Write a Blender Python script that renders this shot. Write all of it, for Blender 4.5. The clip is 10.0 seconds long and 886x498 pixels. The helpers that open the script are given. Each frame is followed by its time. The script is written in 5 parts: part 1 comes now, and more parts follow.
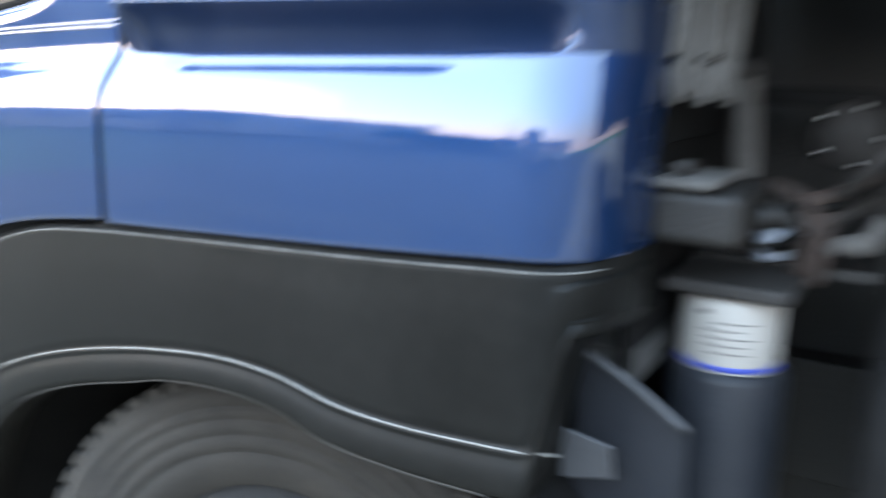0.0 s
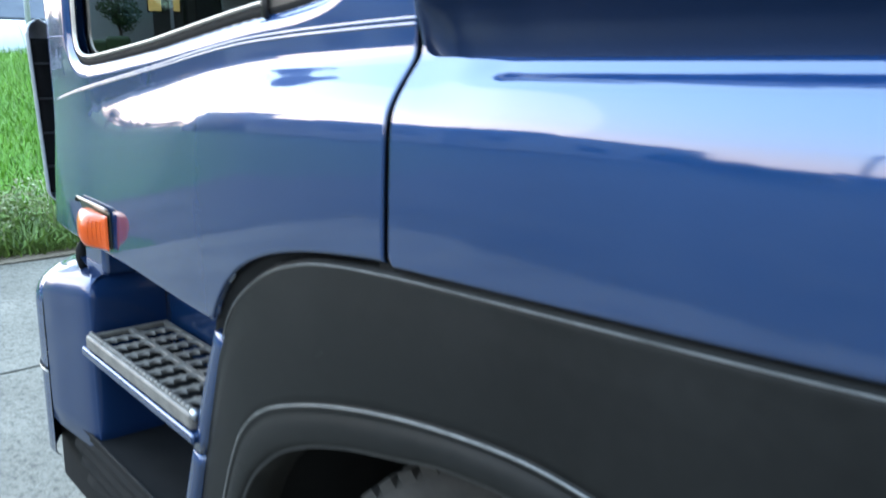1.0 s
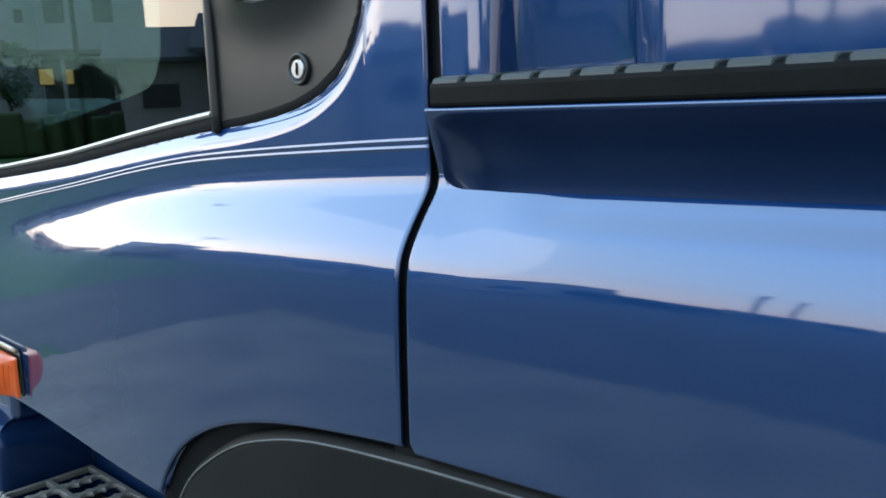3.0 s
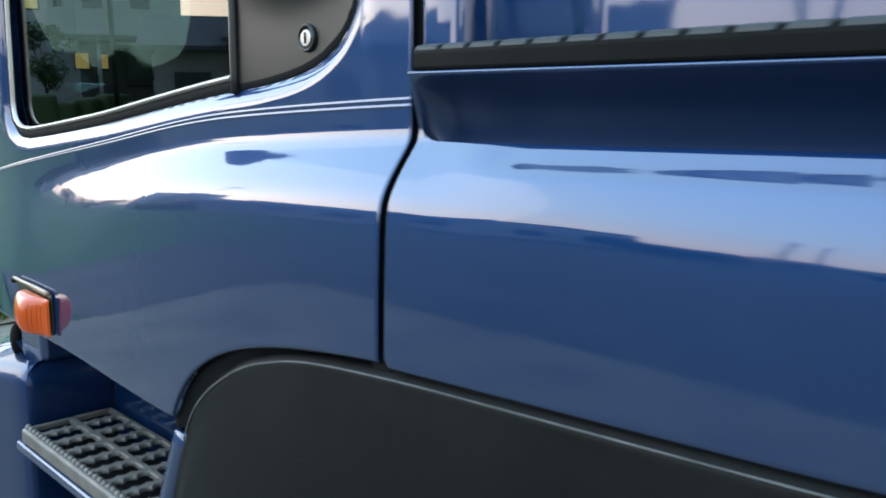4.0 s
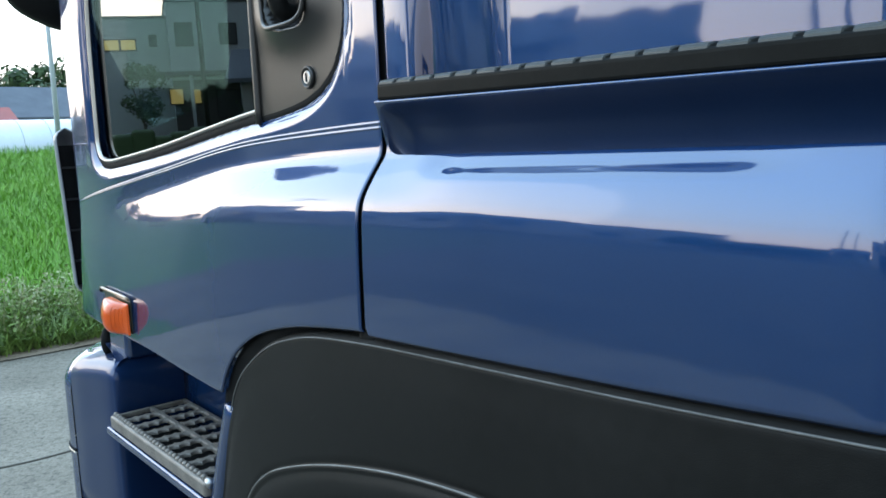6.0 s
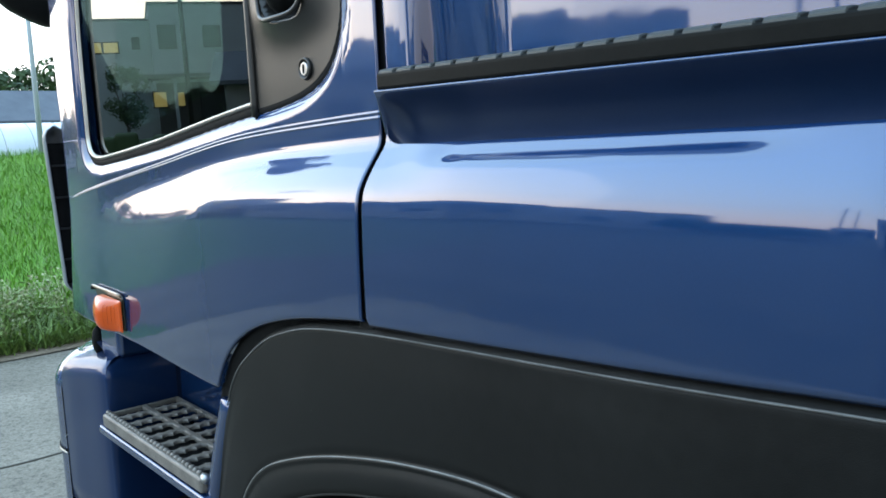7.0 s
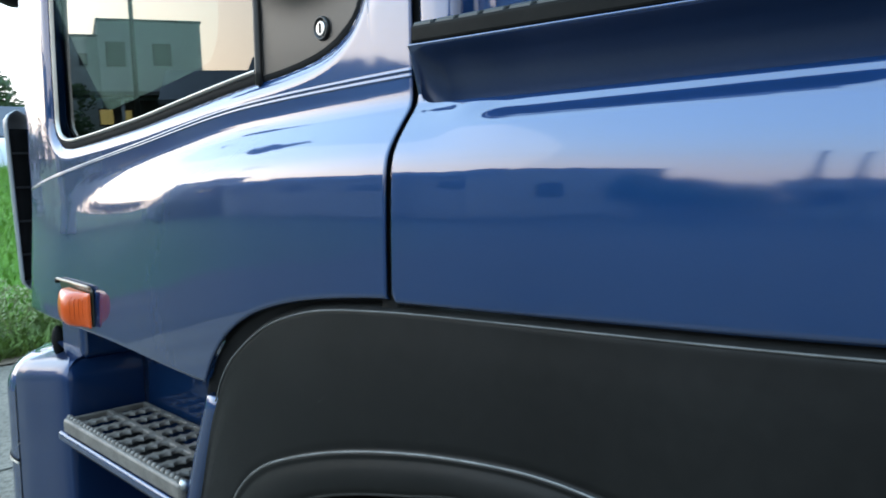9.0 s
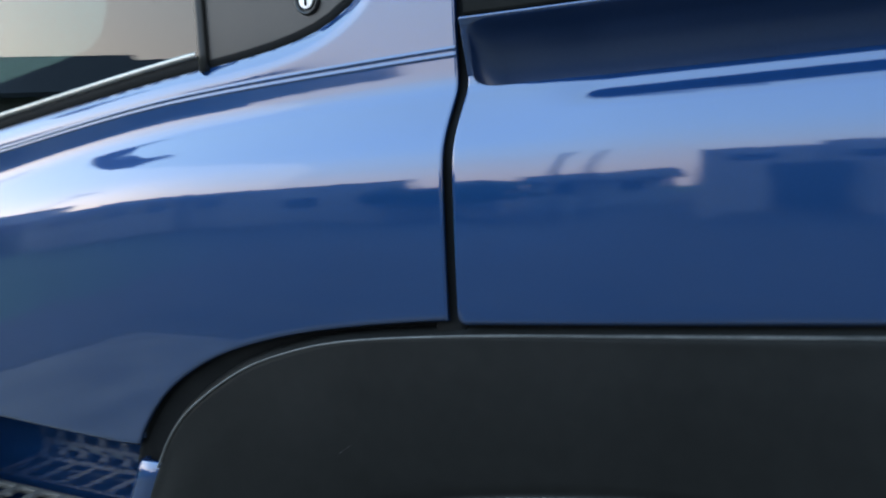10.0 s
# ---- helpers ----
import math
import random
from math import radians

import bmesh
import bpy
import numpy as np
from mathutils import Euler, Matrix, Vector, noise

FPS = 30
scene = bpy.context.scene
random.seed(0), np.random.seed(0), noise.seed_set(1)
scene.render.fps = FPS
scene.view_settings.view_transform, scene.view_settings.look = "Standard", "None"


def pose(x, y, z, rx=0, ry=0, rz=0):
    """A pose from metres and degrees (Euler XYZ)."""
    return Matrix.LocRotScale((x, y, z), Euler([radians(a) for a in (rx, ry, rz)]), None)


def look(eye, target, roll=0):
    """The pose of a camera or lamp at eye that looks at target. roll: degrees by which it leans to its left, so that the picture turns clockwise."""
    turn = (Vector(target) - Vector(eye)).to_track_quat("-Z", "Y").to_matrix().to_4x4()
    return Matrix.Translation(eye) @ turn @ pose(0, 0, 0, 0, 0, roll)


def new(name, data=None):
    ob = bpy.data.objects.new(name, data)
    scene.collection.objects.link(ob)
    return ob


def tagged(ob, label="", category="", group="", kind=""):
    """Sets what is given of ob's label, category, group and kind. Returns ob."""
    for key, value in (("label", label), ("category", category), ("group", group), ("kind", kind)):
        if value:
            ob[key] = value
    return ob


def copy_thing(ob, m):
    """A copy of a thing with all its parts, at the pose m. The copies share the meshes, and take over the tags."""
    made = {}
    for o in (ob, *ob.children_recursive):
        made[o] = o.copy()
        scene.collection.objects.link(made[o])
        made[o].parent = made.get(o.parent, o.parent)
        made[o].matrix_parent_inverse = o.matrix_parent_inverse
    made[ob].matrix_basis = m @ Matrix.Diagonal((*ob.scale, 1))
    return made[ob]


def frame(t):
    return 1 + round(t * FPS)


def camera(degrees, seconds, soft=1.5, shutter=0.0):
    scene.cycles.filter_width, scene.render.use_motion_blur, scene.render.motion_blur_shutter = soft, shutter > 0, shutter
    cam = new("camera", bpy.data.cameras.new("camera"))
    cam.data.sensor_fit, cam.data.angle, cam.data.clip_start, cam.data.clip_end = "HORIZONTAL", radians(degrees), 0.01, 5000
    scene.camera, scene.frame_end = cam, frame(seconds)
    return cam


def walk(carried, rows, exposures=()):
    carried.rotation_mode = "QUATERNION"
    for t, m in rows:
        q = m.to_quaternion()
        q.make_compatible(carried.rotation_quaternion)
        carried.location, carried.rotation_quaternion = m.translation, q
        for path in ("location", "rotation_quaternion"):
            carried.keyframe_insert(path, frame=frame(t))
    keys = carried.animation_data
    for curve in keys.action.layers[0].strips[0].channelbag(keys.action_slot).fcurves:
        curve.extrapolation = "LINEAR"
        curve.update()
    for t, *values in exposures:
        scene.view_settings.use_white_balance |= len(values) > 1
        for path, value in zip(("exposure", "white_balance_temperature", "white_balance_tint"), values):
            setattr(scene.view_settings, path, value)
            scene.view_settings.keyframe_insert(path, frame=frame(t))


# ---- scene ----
cam = camera(56.3, 10.0, soft=1.6, shutter=0.8)
PATH = [
    (0, (1.207, -0.975, 1.611), (0.217, 0.706, 1.169), 1.6),
    (0.1, (1.198, -0.865, 1.578), (0.045, 0.707, 1.130), 0.5),
    (0.2, (1.151, -0.837, 1.559), (-0.07, 0.683, 1.114), 1.0),
    (0.3, (1.113, -0.813, 1.569), (-0.166, 0.652, 1.104), 0.8),
    (0.5, (1.031, -0.805, 1.607), (-0.301, 0.602, 1.112), 0.6),
    (1, (0.886, -0.743, 1.614), (-0.58, 0.539, 1.157), 1.1),
    (1.5, (0.665, -0.693, 1.652), (-0.78, 0.656, 1.346), 2.3),
    (2, (0.585, -0.605, 1.657), (-0.858, 0.757, 1.411), 3.5),
    (3.3, (0.611, -0.67, 1.698), (-0.71, 0.792, 1.359), -2.1),
    (3.5, (0.629, -0.66, 1.668), (-0.725, 0.774, 1.336), -0.5),
    (4, (0.751, -0.738, 1.648), (-0.628, 0.674, 1.321), 0.9),
    (4.5, (1.016, -0.763, 1.639), (-0.464, 0.558, 1.385), 1.9),
    (5, (1.157, -0.794, 1.644), (-0.403, 0.429, 1.379), 0.6),
    (5.5, (1.107, -0.785, 1.648), (-0.442, 0.448, 1.366), -1.0),
    (7, (1.068, -0.812, 1.627), (-0.437, 0.475, 1.348), -2.2),
    (7.5, (1.056, -0.822, 1.600), (-0.44, 0.476, 1.327), -1.0),
    (8, (1.005, -0.835, 1.586), (-0.471, 0.486, 1.315), -0.0),
    (8.5, (0.967, -0.854, 1.562), (-0.491, 0.495, 1.328), 0.2),
    (9, (0.897, -0.841, 1.528), (-0.527, 0.546, 1.314), -0.6),
    (9.5, (0.689, -0.843, 1.542), (-0.611, 0.663, 1.340), -1.4),
    (10, (0.438, -0.951, 1.530), (-0.498, 0.801, 1.302), -2.7),
]
walk(cam, [(t, look(eye, target, roll)) for t, eye, target, roll in PATH], [(0.0, 1.22, 7300, 18), (0.6, 0.85, 6600, 16), (1.2, 0.34, 6600, 12), (2.0, -0.18, 6500, 10), (4.0, -0.15, 6700, 10), (7.0, -0.12, 6800, 10), (9.2, -0.15, 6700, 10), (10.0, -0.28, 6400, 12)])

# ---- world and sun ----
SUN_ELEV, SUN_AZ = 12.0, 243.0      # degrees; azimuth clockwise from +y
world = bpy.data.worlds.new("world")
scene.world = world
world.use_nodes = True
wn = world.node_tree.nodes
sky = wn.new("ShaderNodeTexSky")
sky.sky_type = "NISHITA"
sky.sun_disc = False
sky.sun_elevation = radians(SUN_ELEV)
sky.sun_rotation = radians(SUN_AZ)
sky.air_density, sky.dust_density, sky.ozone_density = 1.1, 2.6, 2.0
wn["Background"].inputs["Strength"].default_value = 0.15
haze = wn.new("ShaderNodeMix")                # thin even veil of cloud over the clear sky
haze.data_type, haze.blend_type = "RGBA", "MIX"
haze.inputs["Factor"].default_value = 0.62
up = wn.new("ShaderNodeTexCoord")
split = wn.new("ShaderNodeSeparateXYZ")
veil = wn.new("ShaderNodeValToRGB")           # pale at the horizon, blue overhead
veil.color_ramp.elements[0].position, veil.color_ramp.elements[0].color = 0.0, (0.56, 0.52, 0.53, 1)
veil.color_ramp.elements[1].position, veil.color_ramp.elements[1].color = 1.0, (0.35, 0.55, 0.80, 1)
for place, tone in ((0.10, (0.54, 0.555, 0.60)), (0.25, (0.46, 0.61, 0.74)), (0.55, (0.37, 0.60, 0.84))):
    veil.color_ramp.elements.new(place).color = (*tone, 1)
veil.color_ramp.interpolation = "B_SPLINE"
gain = wn.new("ShaderNodeVectorMath")
gain.operation = "SCALE"
toward = wn.new("ShaderNodeVectorMath")       # brighter on the side of the low sun
toward.operation = "DOT_PRODUCT"
toward.inputs[1].default_value = (math.sin(radians(SUN_AZ)), math.cos(radians(SUN_AZ)), 0.25)
glow = wn.new("ShaderNodeMapRange")
glow.inputs["From Min"].default_value, glow.inputs["From Max"].default_value = -1.0, 1.0
glow.inputs["To Min"].default_value, glow.inputs["To Max"].default_value = 14.0, 62.0
world.node_tree.links.new(up.outputs["Generated"], toward.inputs[0])
world.node_tree.links.new(toward.outputs["Value"], glow.inputs["Value"])
world.node_tree.links.new(glow.outputs["Result"], gain.inputs["Scale"])
for a, b in ((up.outputs["Generated"], split.inputs[0]), (split.outputs["Z"], veil.inputs[0]), (veil.outputs["Color"], gain.inputs[0]), (gain.outputs[0], haze.inputs["B"])):
    world.node_tree.links.new(a, b)
world.node_tree.links.new(sky.outputs[0], haze.inputs["A"])
world.node_tree.links.new(haze.outputs["Result"], wn["Background"].inputs["Color"])
sun = new("sun", bpy.data.lights.new("sun", "SUN"))
sun.data.energy, sun.data.angle, sun.data.color = 0.30, radians(45), (1.0, 0.92, 0.82)
sd = Vector((math.sin(radians(SUN_AZ)) * math.cos(radians(SUN_ELEV)), math.cos(radians(SUN_AZ)) * math.cos(radians(SUN_ELEV)), math.sin(radians(SUN_ELEV))))
sun.matrix_world = look(sd * 50, (0, 0, 0))


# ---- materials ----
def material(name, colour, rough=0.5, metal=0.0, second=None, scale=8.0, fine=120.0, bump=0.0, bump_scale=200.0, coat=0.0, coat_rough=0.03, coat_ior=1.5, rough_var=0.0, transmission=0.0, ior=1.5, object_random=0.0, island_random=0.0, emit=None, emit_strength=0.0, spec=0.5):
    """A principled material whose colour varies at two scales, with fine relief."""
    m = bpy.data.materials.new(name)
    m.use_nodes = True
    nt = m.node_tree
    n, l = nt.nodes, nt.links
    b = n["Principled BSDF"]
    b.inputs["Roughness"].default_value = rough
    b.inputs["Metallic"].default_value = metal
    b.inputs["IOR"].default_value = ior
    b.inputs["Specular IOR Level"].default_value = spec
    b.inputs["Coat Weight"].default_value = coat
    b.inputs["Coat Roughness"].default_value = coat_rough
    b.inputs["Coat IOR"].default_value = coat_ior
    b.inputs["Transmission Weight"].default_value = transmission
    co = n.new("ShaderNodeTexCoord")
    if second is None:
        second = tuple(c * 0.8 for c in colour)
    big = n.new("ShaderNodeTexNoise")
    big.inputs["Scale"].default_value = scale
    big.inputs["Detail"].default_value = 5.0
    small = n.new("ShaderNodeTexNoise")
    small.inputs["Scale"].default_value = fine
    small.inputs["Detail"].default_value = 3.0
    l.new(co.outputs["Object"], big.inputs["Vector"])
    l.new(co.outputs["Object"], small.inputs["Vector"])
    mix = n.new("ShaderNodeMath")
    mix.operation = "MULTIPLY_ADD"
    l.new(small.outputs["Fac"], mix.inputs[0])
    mix.inputs[1].default_value = 0.45
    l.new(big.outputs["Fac"], mix.inputs[2])
    ramp = n.new("ShaderNodeValToRGB")
    ramp.color_ramp.elements[0].position, ramp.color_ramp.elements[1].position = 0.45, 1.0
    ramp.color_ramp.elements[0].color = (*colour, 1)
    ramp.color_ramp.elements[1].color = (*second, 1)
    l.new(mix.outputs[0], ramp.inputs[0])
    out = ramp.outputs["Color"]
    if object_random or island_random:
        src = n.new("ShaderNodeObjectInfo").outputs["Random"] if object_random else n.new("ShaderNodeNewGeometry").outputs["Random Per Island"]
        hsv = n.new("ShaderNodeHueSaturation")
        rng = n.new("ShaderNodeMapRange")
        k = object_random or island_random
        rng.inputs["To Min"].default_value, rng.inputs["To Max"].default_value = 1 - k, 1 + k
        l.new(src, rng.inputs["Value"])
        l.new(rng.outputs["Result"], hsv.inputs["Value"])
        l.new(out, hsv.inputs["Color"])
        out = hsv.outputs["Color"]
    l.new(out, b.inputs["Base Color"])
    if rough_var:
        rr = n.new("ShaderNodeMapRange")
        rr.inputs["To Min"].default_value, rr.inputs["To Max"].default_value = rough - rough_var, rough + rough_var
        l.new(big.outputs["Fac"], rr.inputs["Value"])
        l.new(rr.outputs["Result"], b.inputs["Roughness"])
    if bump:
        tex = n.new("ShaderNodeTexNoise")
        tex.inputs["Scale"].default_value = bump_scale
        tex.inputs["Detail"].default_value = 4.0
        l.new(co.outputs["Object"], tex.inputs["Vector"])
        bp = n.new("ShaderNodeBump")
        bp.inputs["Strength"].default_value = bump
        bp.inputs["Distance"].default_value = 0.01
        l.new(tex.outputs["Fac"], bp.inputs["Height"])
        l.new(bp.outputs["Normal"], b.inputs["Normal"])
    if emit:
        b.inputs["Emission Color"].default_value = (*emit, 1)
        b.inputs["Emission Strength"].default_value = emit_strength
    return m


PAINT = material("blue_paint", (0.0055, 0.034, 0.114), 0.48, 0.75, (0.0072, 0.039, 0.128), 3.0, 400.0, coat=1.0, coat_rough=0.042, coat_ior=1.95, spec=0.0)
DULL = material("dull_blue_plastic", (0.0060, 0.026, 0.085), 0.5, 0.6, (0.0085, 0.032, 0.100), 5.0, 300.0, coat=0.55, coat_rough=0.08, coat_ior=1.6, spec=0.1)
# greyer, rougher copy of the panel blue, to blur and darken the hollow's reflections
HOLLOW_BLUE = material("hollow_blue_paint", (0.0075, 0.026, 0.078), 0.5, 0.6, (0.011, 0.032, 0.090), 6.0, 200.0, coat=0.75, coat_rough=0.24, coat_ior=1.8, spec=0.1)
BLACK = material("black_plastic", (0.0036, 0.0038, 0.0035), 0.46, 0, (0.0112, 0.0111, 0.0103), 2.6, 40.0, bump=0.14, bump_scale=900.0, rough_var=0.12, spec=0.16)
TRIM = material("satin_trim", (0.010, 0.0085, 0.007), 0.33, 0, (0.016, 0.0135, 0.011), 10.0, 200.0, bump=0.05, bump_scale=1200.0, spec=0.6)
RUBBER = material("rubber", (0.0050, 0.0050, 0.0052), 0.7, 0, (0.010, 0.0097, 0.0094), 15.0, 150.0, bump=0.1, bump_scale=500.0, spec=0.14)
STRIP = material("strip_rubber", (0.0035, 0.0038, 0.0032), 0.5, 0, (0.008, 0.008, 0.007), 12.0, 150.0, bump=0.08, bump_scale=700.0, spec=0.09)
# paler than the strip: sky shine on the tooth tops is in this colour
TOOTH = material("pale_strip_tooth", (0.034, 0.035, 0.030), 0.45, 0, (0.060, 0.061, 0.054), 30.0, 200.0, bump=0.08, bump_scale=700.0, spec=0.45)
TYRE = material("tyre_rubber", (0.014, 0.0118, 0.0095), 0.85, 0, (0.034, 0.0285, 0.023), 7.0, 60.0, bump=0.2, bump_scale=150.0)
STEEL = material("galvanised_steel", (0.215, 0.190, 0.162), 0.48, 0.2, (0.125, 0.108, 0.092), 20.0, 160.0, bump=0.15, bump_scale=300.0, rough_var=0.1)
CHROME = material("chrome", (0.42, 0.41, 0.39), 0.36, 1.0, (0.6, 0.6, 0.6), 30.0, 200.0)
DARKSTEEL = material("painted_chassis", (0.009, 0.009, 0.0095), 0.6, 0.1, (0.018, 0.016, 0.014), 9.0, 80.0, bump=0.2, bump_scale=120.0)
GREYMETAL = material("dusty_grey_metal", (0.030, 0.027, 0.025), 0.7, 0.1, (0.016, 0.014, 0.013), 9.0, 70.0, bump=0.2, bump_scale=140.0)
WHITE = material("white_tank_paint", (0.36, 0.34, 0.31), 0.5, 0, (0.28, 0.26, 0.24), 6.0, 60.0)
ORANGE = material("amber_lens", (0.72, 0.095, 0.006), 0.32, 0, (0.60, 0.070, 0.004), 20.0, 200.0, coat=0.7, coat_rough=0.12, spec=0.3)
SATIN = material("satin_metal", (0.62, 0.57, 0.50), 0.42, 1.0, (0.52, 0.48, 0.43), 20.0, 200.0)
LAMP_RIM = material("tan_lamp_base", (0.34, 0.23, 0.13), 0.35, 0, (0.26, 0.17, 0.10), 20.0, 200.0, coat=0.5)
GLASS = material("tinted_glass", (0.040, 0.061, 0.055), 0.0, 0, (0.040, 0.061, 0.055), transmission=1.0, ior=1.62)
CLOTH = material("grey_cloth", (0.11, 0.104, 0.097), 0.9, 0, (0.065, 0.060, 0.056), 9.0, 90.0)
INSIDE = material("cab_lining", (0.05, 0.05, 0.05), 0.8, 0, (0.07, 0.068, 0.065), 10.0, 90.0)
FABRIC = material("seat_fabric", (0.035, 0.037, 0.042), 0.9, 0, (0.055, 0.055, 0.06), 20.0, 300.0, bump=0.2, bump_scale=400.0)
ASPHALT = material("asphalt", (0.098, 0.085, 0.067), 0.92, 0, (0.200, 0.176, 0.140), 1.3, 75.0, bump=1.0, bump_scale=60.0, spec=0.25)
SOIL = material("field_soil", (0.034, 0.090, 0.020), 0.95, 0, (0.050, 0.120, 0.027), 0.4, 6.0, bump=0.6, bump_scale=9.0)
RICE = material("rice_leaf", (0.095, 0.255, 0.012), 0.6, 0, (0.150, 0.325, 0.022), 0.3, 4.0, island_random=0.22)
WEED = material("weed_leaf", (0.095, 0.175, 0.028), 0.6, 0, (0.20, 0.29, 0.07), 2.0, 20.0, island_random=0.45)
STALK = material("pale_weed_stalk", (0.30, 0.33, 0.16), 0.7, 0, (0.40, 0.41, 0.24), 4.0, 20.0, island_random=0.3)
LEAF = material("tree_leaf", (0.035, 0.075, 0.022), 0.6, 0, (0.06, 0.11, 0.035), 0.5, 4.0, island_random=0.45)
BARK = material("bark", (0.10, 0.08, 0.06), 0.9, 0, (0.06, 0.05, 0.04), 3.0, 20.0, bump=0.5, bump_scale=12.0)
FILM = material("greenhouse_film", (0.70, 0.73, 0.76), 0.3, 0, (0.60, 0.64, 0.68), 0.6, 6.0)
ROOFTILE = material("grey_roof", (0.085, 0.098, 0.12), 0.85, 0, (0.12, 0.137, 0.16), 0.8, 8.0)
REDROOF = material("red_roof", (0.35, 0.06, 0.045), 0.6, 0, (0.25, 0.045, 0.035), 0.8, 8.0)
WALLPALE = material("pale_wall", (0.44, 0.48, 0.49), 0.75, 0, (0.38, 0.41, 0.43), 0.6, 9.0)
WALLDARK = material("dark_wall", (0.07, 0.07, 0.075), 0.8, 0, (0.11, 0.105, 0.10), 0.5, 7.0)
WALLGREY = material("weathered_grey_wall", (0.30, 0.31, 0.32), 0.8, 0, (0.44, 0.44, 0.43), 0.35, 3.0)
PANE = material("dark_pane", (0.03, 0.04, 0.045), 0.4, 0, (0.05, 0.06, 0.06), 2.0, 9.0)
LIT = material("lit_pane", (0.7, 0.6, 0.25), 0.4, 0, (0.6, 0.5, 0.2), emit=(1.0, 0.82, 0.28), emit_strength=0.9)
CONCRETE = material("pole_concrete", (0.34, 0.34, 0.33), 0.8, 0, (0.26, 0.26, 0.25), 2.0, 20.0)

# faint waviness of the pressed panels and a thin uneven film of dust on the paint
pn, pl = PAINT.node_tree.nodes, PAINT.node_tree.links
spot, wave, veil_noise, film, ripple = pn.new("ShaderNodeTexCoord"), pn.new("ShaderNodeTexNoise"), pn.new("ShaderNodeTexNoise"), pn.new("ShaderNodeMapRange"), pn.new("ShaderNodeBump")
wave.inputs["Scale"].default_value, wave.inputs["Detail"].default_value = 9.0, 2.0
veil_noise.inputs["Scale"].default_value, veil_noise.inputs["Detail"].default_value = 4.5, 7.0
film.inputs["From Min"].default_value, film.inputs["From Max"].default_value = 0.35, 0.75
film.inputs["To Min"].default_value, film.inputs["To Max"].default_value = 0.025, 0.085
ripple.inputs["Strength"].default_value, ripple.inputs["Distance"].default_value = 0.35, 0.0015
pl.new(spot.outputs["Object"], wave.inputs["Vector"])
pl.new(spot.outputs["Object"], veil_noise.inputs["Vector"])
pl.new(wave.outputs["Fac"], ripple.inputs["Height"])
pl.new(ripple.outputs["Normal"], pn["Principled BSDF"].inputs["Coat Normal"])
pl.new(veil_noise.outputs["Fac"], film.inputs["Value"])
pl.new(film.outputs["Result"], pn["Principled BSDF"].inputs["Coat Roughness"])

# stone grains in the asphalt
an, al = ASPHALT.node_tree.nodes, ASPHALT.node_tree.links
grain, chips, shade, mul, at = an.new("ShaderNodeTexNoise"), an.new("ShaderNodeTexVoronoi"), an.new("ShaderNodeMapRange"), an.new("ShaderNodeMix"), an.new("ShaderNodeTexCoord")
grain.inputs["Scale"].default_value, grain.inputs["Detail"].default_value = 26.0, 6.0
chips.inputs["Scale"].default_value = 70.0
shade.inputs["From Min"].default_value, shade.inputs["From Max"].default_value = 0.3, 0.75
shade.inputs["To Min"].default_value, shade.inputs["To Max"].default_value = 0.45, 1.45
mul.data_type, mul.blend_type = "RGBA", "MULTIPLY"
mul.inputs["Factor"].default_value = 1.0
mean = an.new("ShaderNodeMath")
mean.operation = "MULTIPLY_ADD"
mean.inputs[1].default_value = 0.35
al.new(at.outputs["Object"], grain.inputs["Vector"])
al.new(at.outputs["Object"], chips.inputs["Vector"])
al.new(chips.outputs["Distance"], mean.inputs[0])
al.new(grain.outputs["Fac"], mean.inputs[2])
al.new(mean.outputs[0], shade.inputs["Value"])
al.new(an["Principled BSDF"].inputs["Base Color"].links[0].from_socket, mul.inputs["A"])
al.new(shade.outputs["Result"], mul.inputs["B"])
al.new(mul.outputs["Result"], an["Principled BSDF"].inputs["Base Color"])


# ---- mesh helpers ----
def part(name, bm, mat, parent=None, label="", smooth=True, bevel=0.0, solid=0.0):
    """Links a bmesh as one mesh object under a thing or a part."""
    me = bpy.data.meshes.new(name)
    bmesh.ops.recalc_face_normals(bm, faces=bm.faces)
    bm.to_mesh(me)
    bm.free()
    me.materials.append(mat)
    ob = new(name, me)
    if smooth:
        me.polygons.foreach_set("use_smooth", [True] * len(me.polygons))
    if solid:
        mod = ob.modifiers.new("thickness", "SOLIDIFY")
        mod.thickness, mod.offset = solid, -1.0
    if bevel:
        mod = ob.modifiers.new("edges", "BEVEL")
        mod.width, mod.segments, mod.limit_method, mod.angle_limit = bevel, 3, "ANGLE", radians(35)
        mod.harden_normals = True
    if parent is not None:
        ob.parent = parent
    if label:
        tagged(ob, label)
    return ob


def sheet(name, rows, mat, parent, label="", thick=0.0, outward=(0, -1, 0)):
    """A smooth sheet whose front looks towards outward; thick goes the other way."""
    me = bpy.data.meshes.new(name)
    n, m = len(rows), len(rows[0])
    verts = [tuple(p) for r in rows for p in r]
    faces = [(i * m + j, i * m + j + 1, (i + 1) * m + j + 1, (i + 1) * m + j) for i in range(n - 1) for j in range(m - 1)]
    me.from_pydata(verts, [], faces)
    total = Vector((0, 0, 0))
    for p in me.polygons:
        total += p.normal * p.area
    if total.dot(Vector(outward)) < 0:
        me.flip_normals()
    me.polygons.foreach_set("use_smooth", [True] * len(me.polygons))
    me.materials.append(mat)
    ob = new(name, me)
    ob.parent = parent
    if thick:
        mod = ob.modifiers.new("thickness", "SOLIDIFY")
        mod.thickness, mod.offset = thick, -1.0
    if label:
        tagged(ob, label)
    return ob


